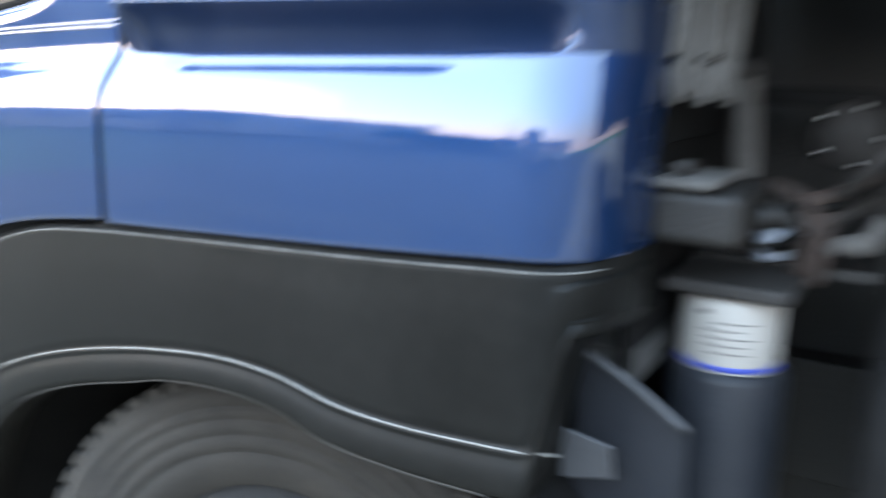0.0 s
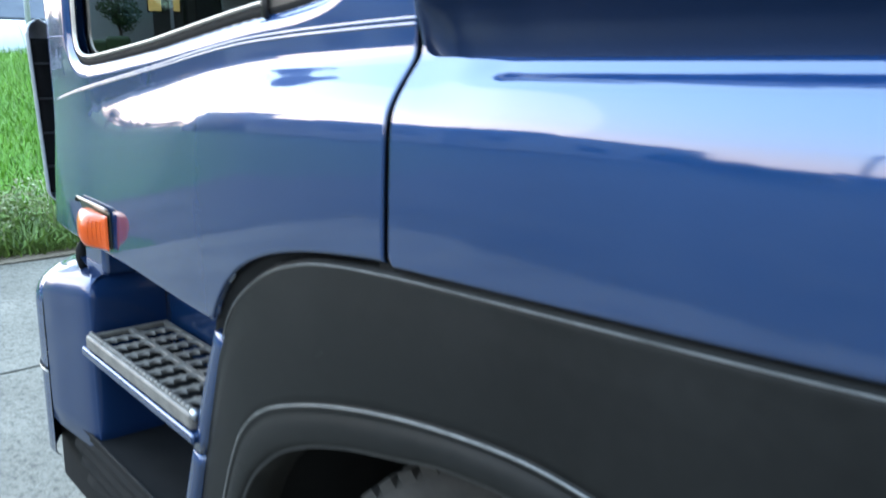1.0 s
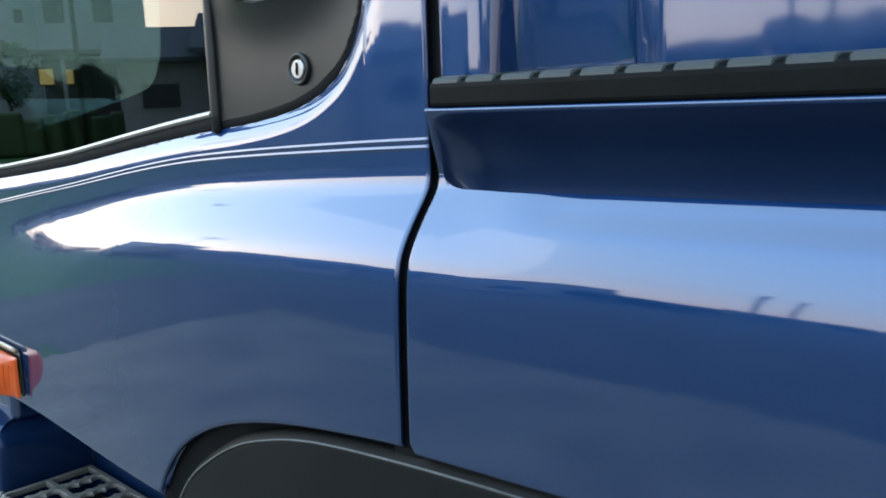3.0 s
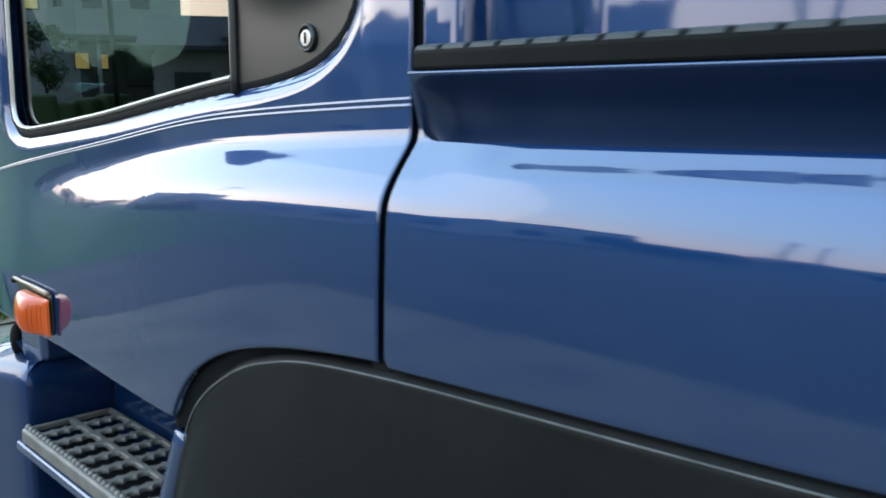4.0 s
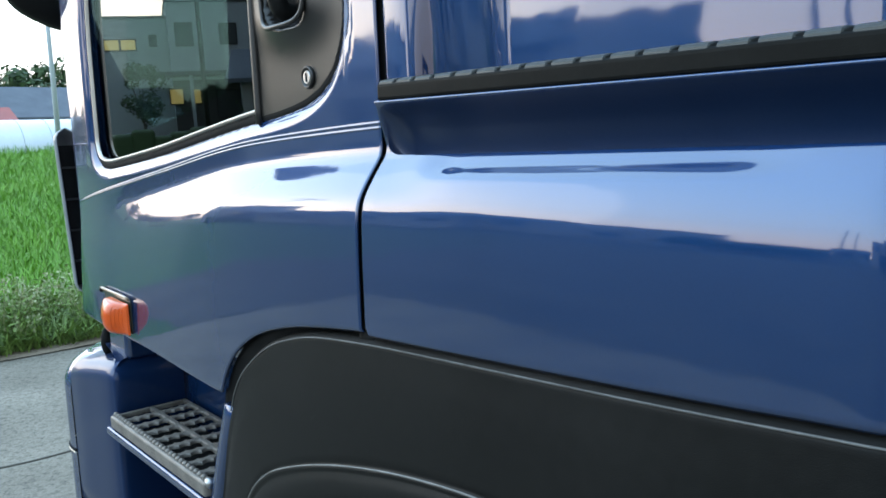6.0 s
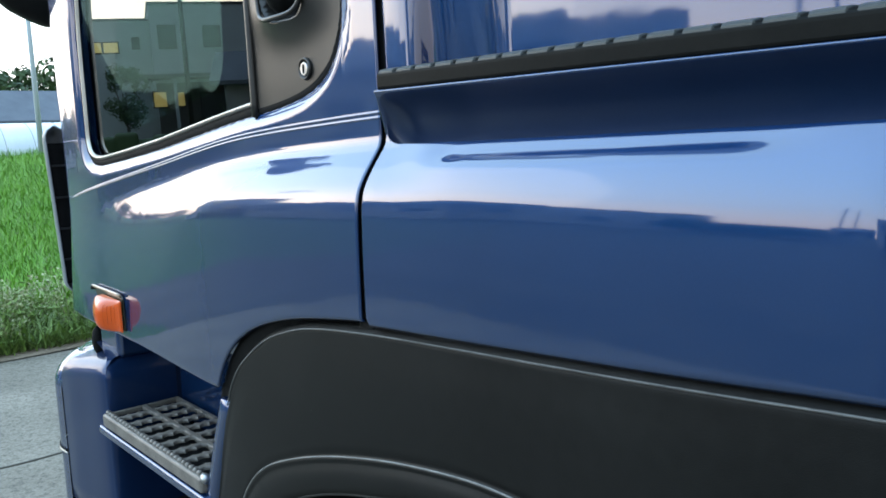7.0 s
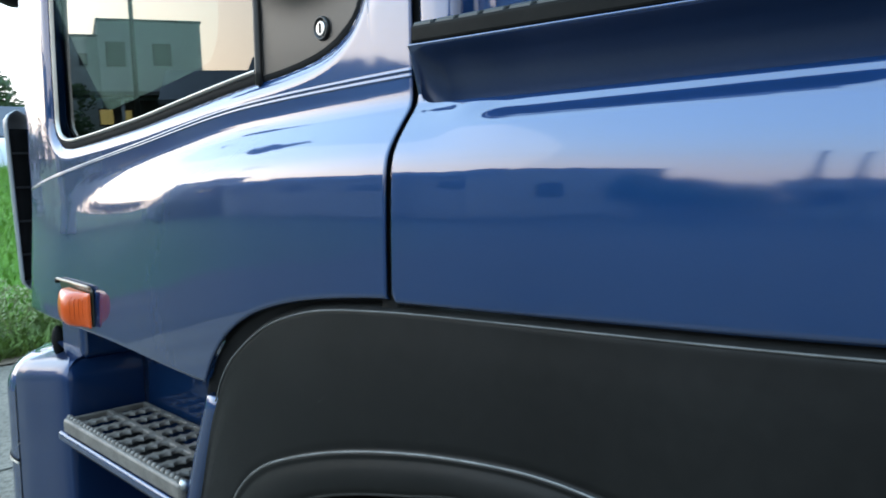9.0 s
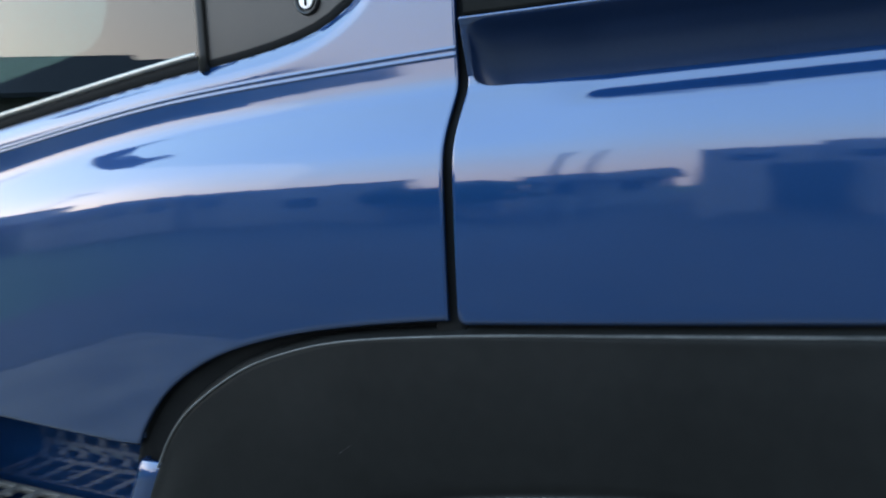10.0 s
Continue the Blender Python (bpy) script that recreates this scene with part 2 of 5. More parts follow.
def box(bm, x0, x1, y0, y1, z0, z1):
    r = bmesh.ops.create_cube(bm, size=1.0)
    bmesh.ops.scale(bm, vec=(abs(x1 - x0), abs(y1 - y0), abs(z1 - z0)), verts=r["verts"])
    bmesh.ops.translate(bm, vec=((x0 + x1) / 2, (y0 + y1) / 2, (z0 + z1) / 2), verts=r["verts"])
    return r["verts"]


def boxed(name, x0, x1, y0, y1, z0, z1, mat, parent=None, label="", bevel=0.006):
    bm = bmesh.new()
    box(bm, x0, x1, y0, y1, z0, z1)
    return part(name, bm, mat, parent, label, smooth=bevel > 0, bevel=bevel)


def tube(points, radius, sides=10, taper=None):
    """A round bar along a polyline."""
    bm = bmesh.new()
    pts = [Vector(p) for p in points]
    rings = []
    for i, p in enumerate(pts):
        d = (pts[min(i + 1, len(pts) - 1)] - pts[max(i - 1, 0)]).normalized()
        a = d.cross(Vector((0, 0, 1)))
        if a.length < 1e-3:
            a = d.cross(Vector((1, 0, 0)))
        a.normalize()
        b = d.cross(a)
        r = radius if taper is None else radius + (taper - radius) * i / (len(pts) - 1)
        rings.append([bm.verts.new(p + (a * math.cos(t) + b * math.sin(t)) * r) for t in [2 * math.pi * k / sides for k in range(sides)]])
    for r0, r1 in zip(rings, rings[1:]):
        for k in range(sides):
            bm.faces.new((r0[k], r0[(k + 1) % sides], r1[(k + 1) % sides], r1[k]))
    bm.faces.new(rings[0][::-1])
    bm.faces.new(rings[-1])
    return bm


def lathe(profile, centre, axis="y", segments=48):
    """A ring of (radius, along) pairs turned about an axis through centre."""
    bm = bmesh.new()
    rings = []
    for r, a in profile:
        ring = []
        for k in range(segments):
            t = 2 * math.pi * k / segments
            c, s = r * math.cos(t), r * math.sin(t)
            v = {"y": (c, a, s), "x": (a, c, s), "z": (c, s, a)}[axis]
            ring.append(bm.verts.new(Vector(centre) + Vector(v)))
        rings.append(ring)
    for r0, r1 in zip(rings, rings[1:]):
        for k in range(segments):
            bm.faces.new((r0[k], r0[(k + 1) % segments], r1[(k + 1) % segments], r1[k]))
    for ring, prof in ((rings[0], profile[0]), (rings[-1], profile[-1])):
        if prof[0] > 1e-4:
            bm.faces.new(ring)
    return bm


def prism(outline, y0, y1):
    """An outline in the x-z plane, pulled from y0 to y1."""
    bm = bmesh.new()
    a = [bm.verts.new((x, y0, z)) for x, z in outline]
    b = [bm.verts.new((x, y1, z)) for x, z in outline]
    n = len(a)
    bm.faces.new(a)
    bm.faces.new(b[::-1])
    for i in range(n):
        bm.faces.new((a[i], b[i], b[(i + 1) % n], a[(i + 1) % n]))
    return bm


def spline(keys, n):
    """n points on a Catmull-Rom curve through the keys (tuples of any length)."""
    k = np.array(keys, float)
    k = np.vstack([2 * k[0] - k[1], k, 2 * k[-1] - k[-2]])
    out = []
    for u in np.linspace(0, len(keys) - 1, n):
        i = min(int(u), len(keys) - 2)
        t = u - i
        p0, p1, p2, p3 = k[i], k[i + 1], k[i + 2], k[i + 3]
        out.append(0.5 * (2 * p1 + (p2 - p0) * t + (2 * p0 - 5 * p1 + 4 * p2 - p3) * t * t + (3 * p1 - p0 - 3 * p2 + p3) * t ** 3))
    return np.array(out)


def soft(u):
    u = min(max(u, 0.0), 1.0)
    return u * u * (3 - 2 * u)


class Curve:
    """A smooth function through (x, y) keys, in rising x."""

    def __init__(self, keys):
        x, y = np.array(keys, float).T
        h = np.diff(x)
        d = np.diff(y) / h
        m = np.zeros_like(x)
        m[0], m[-1] = d[0], d[-1]
        for i in range(1, len(x) - 1):
            m[i] = 0.0 if d[i - 1] * d[i] <= 0 else 3 * (h[i - 1] + h[i]) / ((2 * h[i] + h[i - 1]) / d[i - 1] + (h[i] + 2 * h[i - 1]) / d[i])
        self.x, self.y, self.m = x, y, m

    def __call__(self, v):
        x, y, m = self.x, self.y, self.m
        if v <= x[0]:
            return float(y[0] + m[0] * (v - x[0]))
        if v >= x[-1]:
            return float(y[-1] + m[-1] * (v - x[-1]))
        i = int(np.searchsorted(x, v)) - 1
        h = x[i + 1] - x[i]
        t = (v - x[i]) / h
        return float((1 + 2 * t) * (1 - t) ** 2 * y[i] + t * (1 - t) ** 2 * h * m[i] + t * t * (3 - 2 * t) * y[i + 1] + t * t * (t - 1) * h * m[i + 1])


# ---- the truck's side: y of the outer skin over x (forward is -x) and z ----
crease_z = Curve([(-1.95, 1.425), (-1.66, 1.475), (-1.0, 1.570), (-0.51, 1.634), (-0.17, 1.654), (0.0, 1.661)])
shoulder = Curve([(-1.2, 0.0080), (-0.5, 0.0090), (-0.1, 0.0112), (0.0, 0.0120), (0.032, 0.0122), (0.044, 0.0108), (0.054, 0.0060), (0.066, -0.0030), (0.080, -0.0135), (0.095, -0.0240), (0.110, -0.0330), (0.125, -0.0395), (0.141, -0.0430), (0.160, -0.0448), (0.20, -0.0460), (0.26, -0.0469), (0.34, -0.0470), (0.60, -0.040)])
low_skin = Curve([(-1.2, 0.0080), (-0.5, 0.0090), (-0.1, 0.0112), (0.0, 0.0120), (0.05, 0.0108), (0.10, 0.0080), (0.15, 0.0046), (0.20, 0.0010), (0.26, -0.0030), (0.32, -0.0066), (0.40, -0.0096), (0.50, -0.0112), (0.60, -0.0110)])


def plan(x):
    """How far the side has turned in towards the front."""
    y = 0.0
    if x < -1.45:
        y += 0.160 * (-1.45 - x) ** 2
    if x < -1.80:
        y += 5.0 * (-1.80 - x) ** 2
    return y


def skin(x, z):
    d = crease_z(min(x, 0.0)) - z
    w = soft((x + 1.50) / 1.10)
    return w * shoulder(d) + (1 - w) * low_skin(d) + plan(x)


truck = tagged(new("truck"), "dark blue heavy truck with black plastic fender, parked on asphalt", "truck")
truck.empty_display_size = 0.3

# door: lower skin from its bottom edge up to the window's sill
door_low = Curve([(-1.75, 1.085), (-1.2, 1.084), (-0.68, 1.078), (-0.632, 1.080), (-0.614, 1.106), (-0.586, 1.142), (-0.547, 1.180), (-0.492, 1.217), (-0.424, 1.249), (-0.348, 1.273), (-0.262, 1.292), (-0.170, 1.306), (-0.064, 1.318), (-0.040, 1.320)])
sill_z = Curve([(-0.997, 1.610), (-0.519, 1.672), (-0.40, 1.684), (-0.29, 1.703), (-0.21, 1.738), (-0.17, 1.785), (-0.150, 1.84), (-0.144, 1.90), (-0.140, 2.42)])
DOOR_REAR = -0.0425


# the window opening: down the front edge, round the lower corner, along the sill and up again
WIN_FRONT = Curve([(1.60, -1.566), (1.66, -1.563), (1.9, -1.555), (2.5, -1.45)])
CORNER = spline([(-1.5645, 1.660), (-1.561, 1.632), (-1.548, 1.603), (-1.522, 1.581), (-1.482, 1.5695), (-1.430, 1.5672)], 40)
sill_low = lambda x: sill_z(x) if x > -0.997 else 1.5672 + (1.610 - 1.5672) * ((x + 1.430) / 0.433) ** 1.12 if x > -1.430 else float(np.interp(x, CORNER[:, 0], CORNER[:, 1]))
OUTLINE = np.array([(WIN_FRONT(z), z) for z in np.linspace(2.45, 1.662, 160)] + [tuple(p) for p in CORNER] + [(x, sill_low(x)) for x in np.linspace(-1.428, -0.1402, 800)] + [(-0.140, z) for z in np.linspace(1.85, 2.45, 200)])
PILLAR_Z = 1.645


def rolled(x, z):
    """How far the skin rolls in towards the window rubber at a place near the opening."""
    rise = 1 - float(np.min(np.hypot(OUTLINE[:, 0] - x, OUTLINE[:, 1] - z))) / 0.030
    return 0.013 * rise ** 1.7 if rise > 0 else 0.0


def door_skin():
    xs = list(np.linspace(-2.07, -1.60, 22)) + list(np.linspace(-1.585, -1.40, 50)) + list(np.linspace(-1.385, -0.75, 30)) + list(np.linspace(-0.74, -0.30, 72)) + list(np.linspace(-0.29, -0.160, 20)) + list(np.linspace(-0.156, -0.138, 16)) + list(np.linspace(-0.132, DOOR_REAR - 0.006, 10)) + [DOOR_REAR - 0.004, DOOR_REAR - 0.002, DOOR_REAR]
    offs = [0.0, 0.001, 0.002, 0.003, 0.004, 0.005, 0.006, 0.007, 0.008, 0.009, 0.011, 0.014, 0.02, 0.03, 0.04, 0.05, 0.06, 0.07, 0.08, 0.09, 0.10, 0.11, 0.12, 0.13, 0.145, 0.16, 0.18, 0.20, 0.22]
    rows = []
    for x in xs:
        zc, zb = crease_z(x), door_low(x)
        top = PILLAR_Z if x < -1.563 else min(sill_low(x), 2.42)

        col = []
        ups = [top + (zc + 0.010 - top) * u for u in np.linspace(0, 1, 26) ** 1.6] + [zc + 0.001 * q for q in range(9, 0, -1)]
        lows = [zc - o for o in offs] + [zc - 0.22 + (zb - zc + 0.22) * u for u in (0.1, 0.2, 0.3, 0.4, 0.5, 0.6, 0.7, 0.8, 0.87, 0.92, 0.95, 0.97, 0.985, 1.0)]
        for k, z in enumerate(ups + lows):
            y = skin(x, z)
            dz = z - zc
            apart = 0.0020 + 0.0022 * soft((x + 1.5) / 1.4)          # twin feature line, closing towards the front
            fine = 0.0012 * soft((x + 1.95) / 0.3)
            y -= fine * (math.exp(-((dz - apart) / 0.0015) ** 2) + math.exp(-((dz + apart) / 0.0015) ** 2))
            if z > zc + 0.008:
                y += rolled(x, z)
            drop = (zb + 0.006 - z) / 0.006
            if drop > 0:
                y += 0.005 * drop ** 2
            back = (x - (DOOR_REAR - 0.004)) / 0.004
            if back > 0:
                y += 0.004 * back ** 2
            col.append((x, y, z))
        rows.append(col)
    return rows


door = sheet("door", door_skin(), PAINT, truck, "glossy dark blue cab door", 0.006)

# front pillar
rows = []
for z in [PILLAR_Z, PILLAR_Z + 0.0004, PILLAR_Z + 0.001, PILLAR_Z + 0.004] + np.linspace(PILLAR_Z + 0.012, 2.45, 40).tolist():
    xf = WIN_FRONT(z)
    rows.append([(x, skin(x, z) + rolled(x, z), z) for x in xf - (np.linspace(0, 1, 34) ** 1.7) * (xf + 2.07 - 0.25 * max(0, z - PILLAR_Z))])
sheet("front_pillar", rows, PAINT, truck, "glossy blue windscreen pillar", 0.006)
boxed("door_header", -1.50, -0.06, 0.05, 0.11, 2.40, 2.50, PAINT, door)

# window rubber, bright sill strip and glass
rim = OUTLINE[::6]


def rail(line, wide, inward, proud, y_of, name, mat, parent, label=""):
    """A rounded moulding that follows an outline in the x-z plane."""
    rows = []
    n = len(line)
    for i, (x, z) in enumerate(line):
        a, b = line[max(i - 1, 0)], line[min(i + 1, n - 1)]
        t = Vector((b[0] - a[0], b[1] - a[1])).normalized()
        nrm = Vector((-t.y, t.x))
        row = []
        for k in range(7):
            u = k / 6
            off = inward + wide * (u - 0.5)
            px, pz = x + nrm.x * off, z + nrm.y * off
            row.append((px, y_of(x, z) - proud * math.sin(math.pi * u) ** 0.7, pz))
        rows.append(row)
    return sheet(name, rows, mat, parent, label)


win_y = lambda x, z: skin(x, z) + 0.016
rail(rim, 0.026, 0.011, 0.004, win_y, "window_rubber", RUBBER, door, "black rubber window seal")
rail([p for p in rim if p[0] < -0.487], 0.012, 0.0240, 0.009, win_y, "sill_trim", SATIN, door, "satin window trim strip")

rows = [[(x, 0.046 - 0.012 * (z - 1.62), z) for x in np.linspace(-1.575, -0.475, 4)] for z in np.linspace(1.54, 2.42, 4)]
glass = sheet("window_glass", rows, GLASS, door, "tinted door window reflecting a building", 0.004)
glass.visible_shadow = False
glass.data.polygons.foreach_set("use_smooth", [False] * len(glass.data.polygons))

# satin panel with the door handle behind the window
PAN_X = -0.480


def panel_y(x, z):
    """The panel swells out to the lip of the handle cup, which is sunk into the swelling."""
    swell = math.exp(-((x + 0.325) / 0.105) ** 2 - ((z - 1.890) / 0.055) ** 2) if z < 1.890 else math.exp(-((x + 0.325) / 0.105) ** 2)
    r = ((x + 0.325) / 0.076) ** 4 + ((z - 1.962) / 0.112) ** 4
    return skin(x, z) + 0.012 - 0.034 * swell + 0.052 * soft((1.2 - r) / 0.45)


rows = []
for z in np.linspace(1.655, 2.42, 220):
    x1 = -0.150
    while sill_z(x1) > z - 0.012 and x1 > PAN_X:
        x1 -= 0.003
    rows.append([(x, panel_y(x, z), z) for x in np.linspace(PAN_X, max(x1, PAN_X + 0.002), 80)])
sheet("handle_panel", rows, TRIM, door, "satin black panel round the door handle", 0.006)
bm = tube([(PAN_X, skin(PAN_X, z) + 0.010, z) for z in np.linspace(1.672, 2.42, 30)], 0.0085, 10)
part("divider_bar", bm, TRIM, door, "dark upright bar at the glass edge")
bm = tube(spline([(-0.352, 0.040, 1.875), (-0.350, 0.010, 1.890), (-0.347, 0.000, 1.96), (-0.344, 0.010, 2.04), (-0.342, 0.040, 2.06)], 20), 0.019, 14)
part("door_handle", bm, BLACK, door, "black pull handle")
lip = [(-0.408, 1.99), (-0.404, 1.880), (-0.378, 1.853), (-0.32, 1.848), (-0.268, 1.856), (-0.247, 1.89), (-0.243, 1.99)]
bm = tube([(x, skin(x, z) + 0.010 - 0.034 * math.exp(-((x + 0.325) / 0.105) ** 2), z) for x, z in spline(lip, 40)], 0.005, 8)
part("cup_lip", bm, TRIM, door)
bm = lathe([(0.0215, 0.004), (0.0200, -0.002), (0.0185, -0.0030), (0.0165, -0.002), (0.0155, 0.004)], (-0.279, 0.020, 1.753), "y", 28)
lock = part("door_lock", bm, TRIM, door, "key lock with a bright barrel")
bm = lathe([(0.0125, 0.004), (0.0125, -0.0012), (0.0115, -0.0024), (0.0, -0.0025)], (-0.279, 0.020, 1.753), "y", 28)
part("lock_barrel", bm, CHROME, lock, "bright metal lock barrel", smooth=False)
boxed("key_slot", -0.2803, -0.2777, 0.0160, 0.0172, 1.745, 1.761, RUBBER, lock, bevel=0)

# dark seal in the gap behind the door
rows = [[(x, skin(x, z) + 0.013, z) for x in (-0.066, -0.052, -0.038, -0.024)] for z in np.linspace(1.27, 2.45, 120)]
sheet("door_seal", rows, RUBBER, truck, "black rubber door seal", 0.03)
boxed("arch_backing", -0.74, -0.03, 0.075, 0.095, 1.00, 1.36, RUBBER, truck, "black panel behind the door gap", bevel=0)


def fender_y(x):
    return -0.046 + 0.030 * soft((-0.45 - x) / 0.45)


arch_top = spline([(-0.672, 0.960), (-0.660, 1.010), (-0.648, 1.060), (-0.634, 1.092)], 16)[:-1].tolist() + [(x, door_low(x) + 0.005) for x in np.linspace(-0.630, -0.025, 75)]
arch_low = spline([(-0.640, 0.930), (-0.622, 0.985), (-0.592, 1.045), (-0.553, 1.104), (-0.498, 1.160), (-0.40, 1.226), (-0.31, 1.262), (-0.20, 1.290), (-0.025, 1.312)], 90)
rows = []
for a, b in zip(arch_top, arch_low):
    ya, yb = skin(a[0], max(a[1], 1.08)) + 0.016, fender_y(b[0]) + 0.026
    rows.append([(a[0] + (b[0] - a[0]) * u, ya + (yb - ya) * u + 0.003 * math.sin(math.pi * u), a[1] + (b[1] - a[1]) * u) for u in np.linspace(0, 1, 9)])
sheet("arch_seal", rows, RUBBER, truck, "black rubber seal over the wheel arch", 0.004)

# ---- quarter panel behind the door ----
CHANNEL = spline([(0.000, 1.6988), (-0.0065, 1.6980), (-0.0092, 1.6958), (-0.0080, 1.6928), (-0.0030, 1.6890), (0.0060, 1.6825), (0.0160, 1.6740), (0.0250, 1.6640), (0.0330, 1.6525), (0.0390, 1.6400), (0.0430, 1.6270), (0.0450, 1.6140), (0.0452, 1.6030), (0.0440, 1.5950), (0.0380, 1.5905), (0.0280, 1.5900), (0.0180, 1.5910), (0.0090, 1.5955), (0.0045, 1.6020), (0.0020, 1.6075), (-0.0003, 1.6104), (-0.0030, 1.6108), (-0.0062, 1.6085), (-0.0100, 1.6048), (-0.0145, 1.5992), (-0.0204, 1.5910), (-0.0262, 1.5812), (-0.0325, 1.5685), (-0.0385, 1.5520), (-0.0425, 1.5355), (-0.0446, 1.5180), (-0.0456, 1.4970), (-0.0463, 1.4690), (-0.0468, 1.4370)], 136)
CREST = 50 + int(np.argmax(CHANNEL[50:, 1]))                                   # the hollow's lower rim along its section
LOWER = CHANNEL[CREST:][::-1]
below = Curve([(1.20, -0.044), (1.320, -0.0472), (1.400, -0.0470), (1.437, -0.0468)])
fender_top = Curve([(-0.05, 1.306), (0.18, 1.318), (0.36, 1.328), (0.50, 1.336), (0.62, 1.344), (0.76, 1.354), (1.0, 1.362)])
REAR_PLAN = [(0.740, 0.0), (0.775, 0.002), (0.805, 0.010), (0.832, 0.028), (0.852, 0.055), (0.866, 0.095), (0.873, 0.14), (0.876, 0.22)]


HOLLOW_X, HOLLOW_R = -0.021, 0.038            # front end of the hollow and its rounding


def side_stations():
    """Stations along the quarter panel and round its rear corner: x, extra y."""
    return [(x, 0.0) for x in [-0.031, -0.0295, -0.028, -0.026, -0.024] + list(HOLLOW_X + HOLLOW_R * np.linspace(-0.02, 1.05, 30)) + list(np.linspace(0.032, 0.72, 48))] + [tuple(p) for p in spline(REAR_PLAN, 26)]


def quarter_column(x, e):
    ends = 1 - soft((x - 0.76) / 0.08)
    w_top, w_low = soft((x + 0.022) / 0.210) * ends, soft((x + 0.022) / 0.34) * ends
    u = min(max((x - HOLLOW_X) / HOLLOW_R, 0.0), 1.0)
    open_end = math.sqrt(1 - (1 - u) ** 2)
    hollow = open_end * (1 - soft((x - 0.755) / 0.06))
    lip = 0.004 * ((-0.027 - x) / 0.004) ** 2 if x < -0.027 else 0.0
    lift = 0.014 * (1 - open_end)

    def rise(i):
        return 0.017 * max(x, 0.0) * (soft(i / 60) if i < CREST else 1 - soft((i - CREST - 4) / (len(CHANNEL) - CREST - 4)))

    def shoulder_at(i):
        """The shoulder under the hollow, with its pressed line: above it the panel stands back a little."""
        flat_z = CHANNEL[i][1] + lift * (1 - soft((i - CREST) / 44))
        z = flat_z + rise(i)
        out = float(np.interp(flat_z, LOWER[:, 1], LOWER[:, 0])) if flat_z < LOWER[-1, 1] else LOWER[-1, 0] + 0.45 * (flat_z - LOWER[-1, 1])
        w = w_low + (w_top - w_low) * soft((flat_z - 1.500) / 0.095)
        press = 0.0092 * soft((x - 0.075) / 0.085) * (1 - soft((x - 0.60) / 0.12))
        return (1 - w) * skin(min(x, 0.0), flat_z) + w * out + press * soft((z - 1.5705 - 0.024 * x) / 0.025), z

    def hollow_at(i):
        cy, cz = CHANNEL[i]
        flat = -0.0075 + (skin(min(x, 0.0), 1.611 + lift) + 0.0075) * i / CREST
        k = max(hollow, 1 - soft((i - 10) / 8))
        lv = 1.6985 + (1.611 - 1.6985) * i / CREST
        return (1 - k) * flat + k * cy, (1 - k) * lv + k * cz + lift * soft((i - 16) / (CREST - 16)) + rise(i)

    col = []
    rim_step = shoulder_at(CREST)[0] - hollow_at(CREST)[0]
    for i in range(len(CHANNEL)):
        if i < CREST:
            y, z = hollow_at(i)
            y += rim_step * soft((i - CREST + 24) / 24)
        else:
            y, z = shoulder_at(i)
        col.append((x, y + e + lip, z))
    zb = fender_top(x) + 0.0085
    for v in [0.1, 0.2, 0.3, 0.4, 0.5, 0.6, 0.7, 0.8, 0.88, 0.94, 0.96, 0.975, 0.99, 1.0]:
        z = 1.437 + (zb - 1.437) * v
        y = (1 - w_low) * skin(min(x, 0.0), z) + w_low * below(z)
        round_off = 0.005 * soft((zb + 0.006 - z) / 0.006) ** 2
        corner = 0.008 * soft((-0.020 - x) / 0.011) * soft((zb + 0.014 - z) / 0.014)
        col.append((x, y + e + lip + round_off + corner, z))
    return col


rows = [quarter_column(x, e) for x, e in side_stations()]
BEAD = 14                                     # last point of the bead over the hollow
quarter = sheet("quarter_panel", [r[CREST - 1:] for r in rows], PAINT, truck, "glossy dark blue panel behind the door", 0.002)
sheet("bead", [r[:BEAD + 1] for r in rows], PAINT, quarter, "glossy bead under the rubber strip")
sheet("hollow", [r[BEAD:CREST] for r in rows], HOLLOW_BLUE, quarter, "dull blue hollow under the rubber strip")

# upper wall above the rubber strip, with its pressed upright
rows = []
UP = [(-0.028, -0.044), (-0.026, -0.046), (-0.020, -0.0465), (0.0, -0.046), (0.026, -0.0455), (0.036, -0.043), (0.041, -0.036), (0.045, -0.022), (0.049, -0.006), (0.055, 0.003), (0.070, 0.007), (0.10, 0.0075), (0.15, 0.0075), (0.182, 0.006), (0.189, 0.001), (0.194, -0.008), (0.199, -0.010), (0.204, -0.006), (0.210, -0.001), (0.22, -0.001), (0.30, -0.002), (0.5, -0.002), (0.70, 0.0), (0.76, 0.004), (0.80, 0.016), (0.83, 0.038), (0.85, 0.075), (0.86, 0.13), (0.862, 0.2)]
for x, e in UP:
    rows.append([(x, 0.062 + e - (0.020 if x < 0.045 else 0.100 if x < 0.196 else 0.022) * (z - 1.7) + 0.0025 * math.sin(x * 9 + 1.0) * math.sin((z - 1.6) * 5), z) for z in np.linspace(1.69, 2.62, 24)])
sheet("upper_wall", rows, PAINT, truck, "glossy dark blue upper cab wall", 0.012)

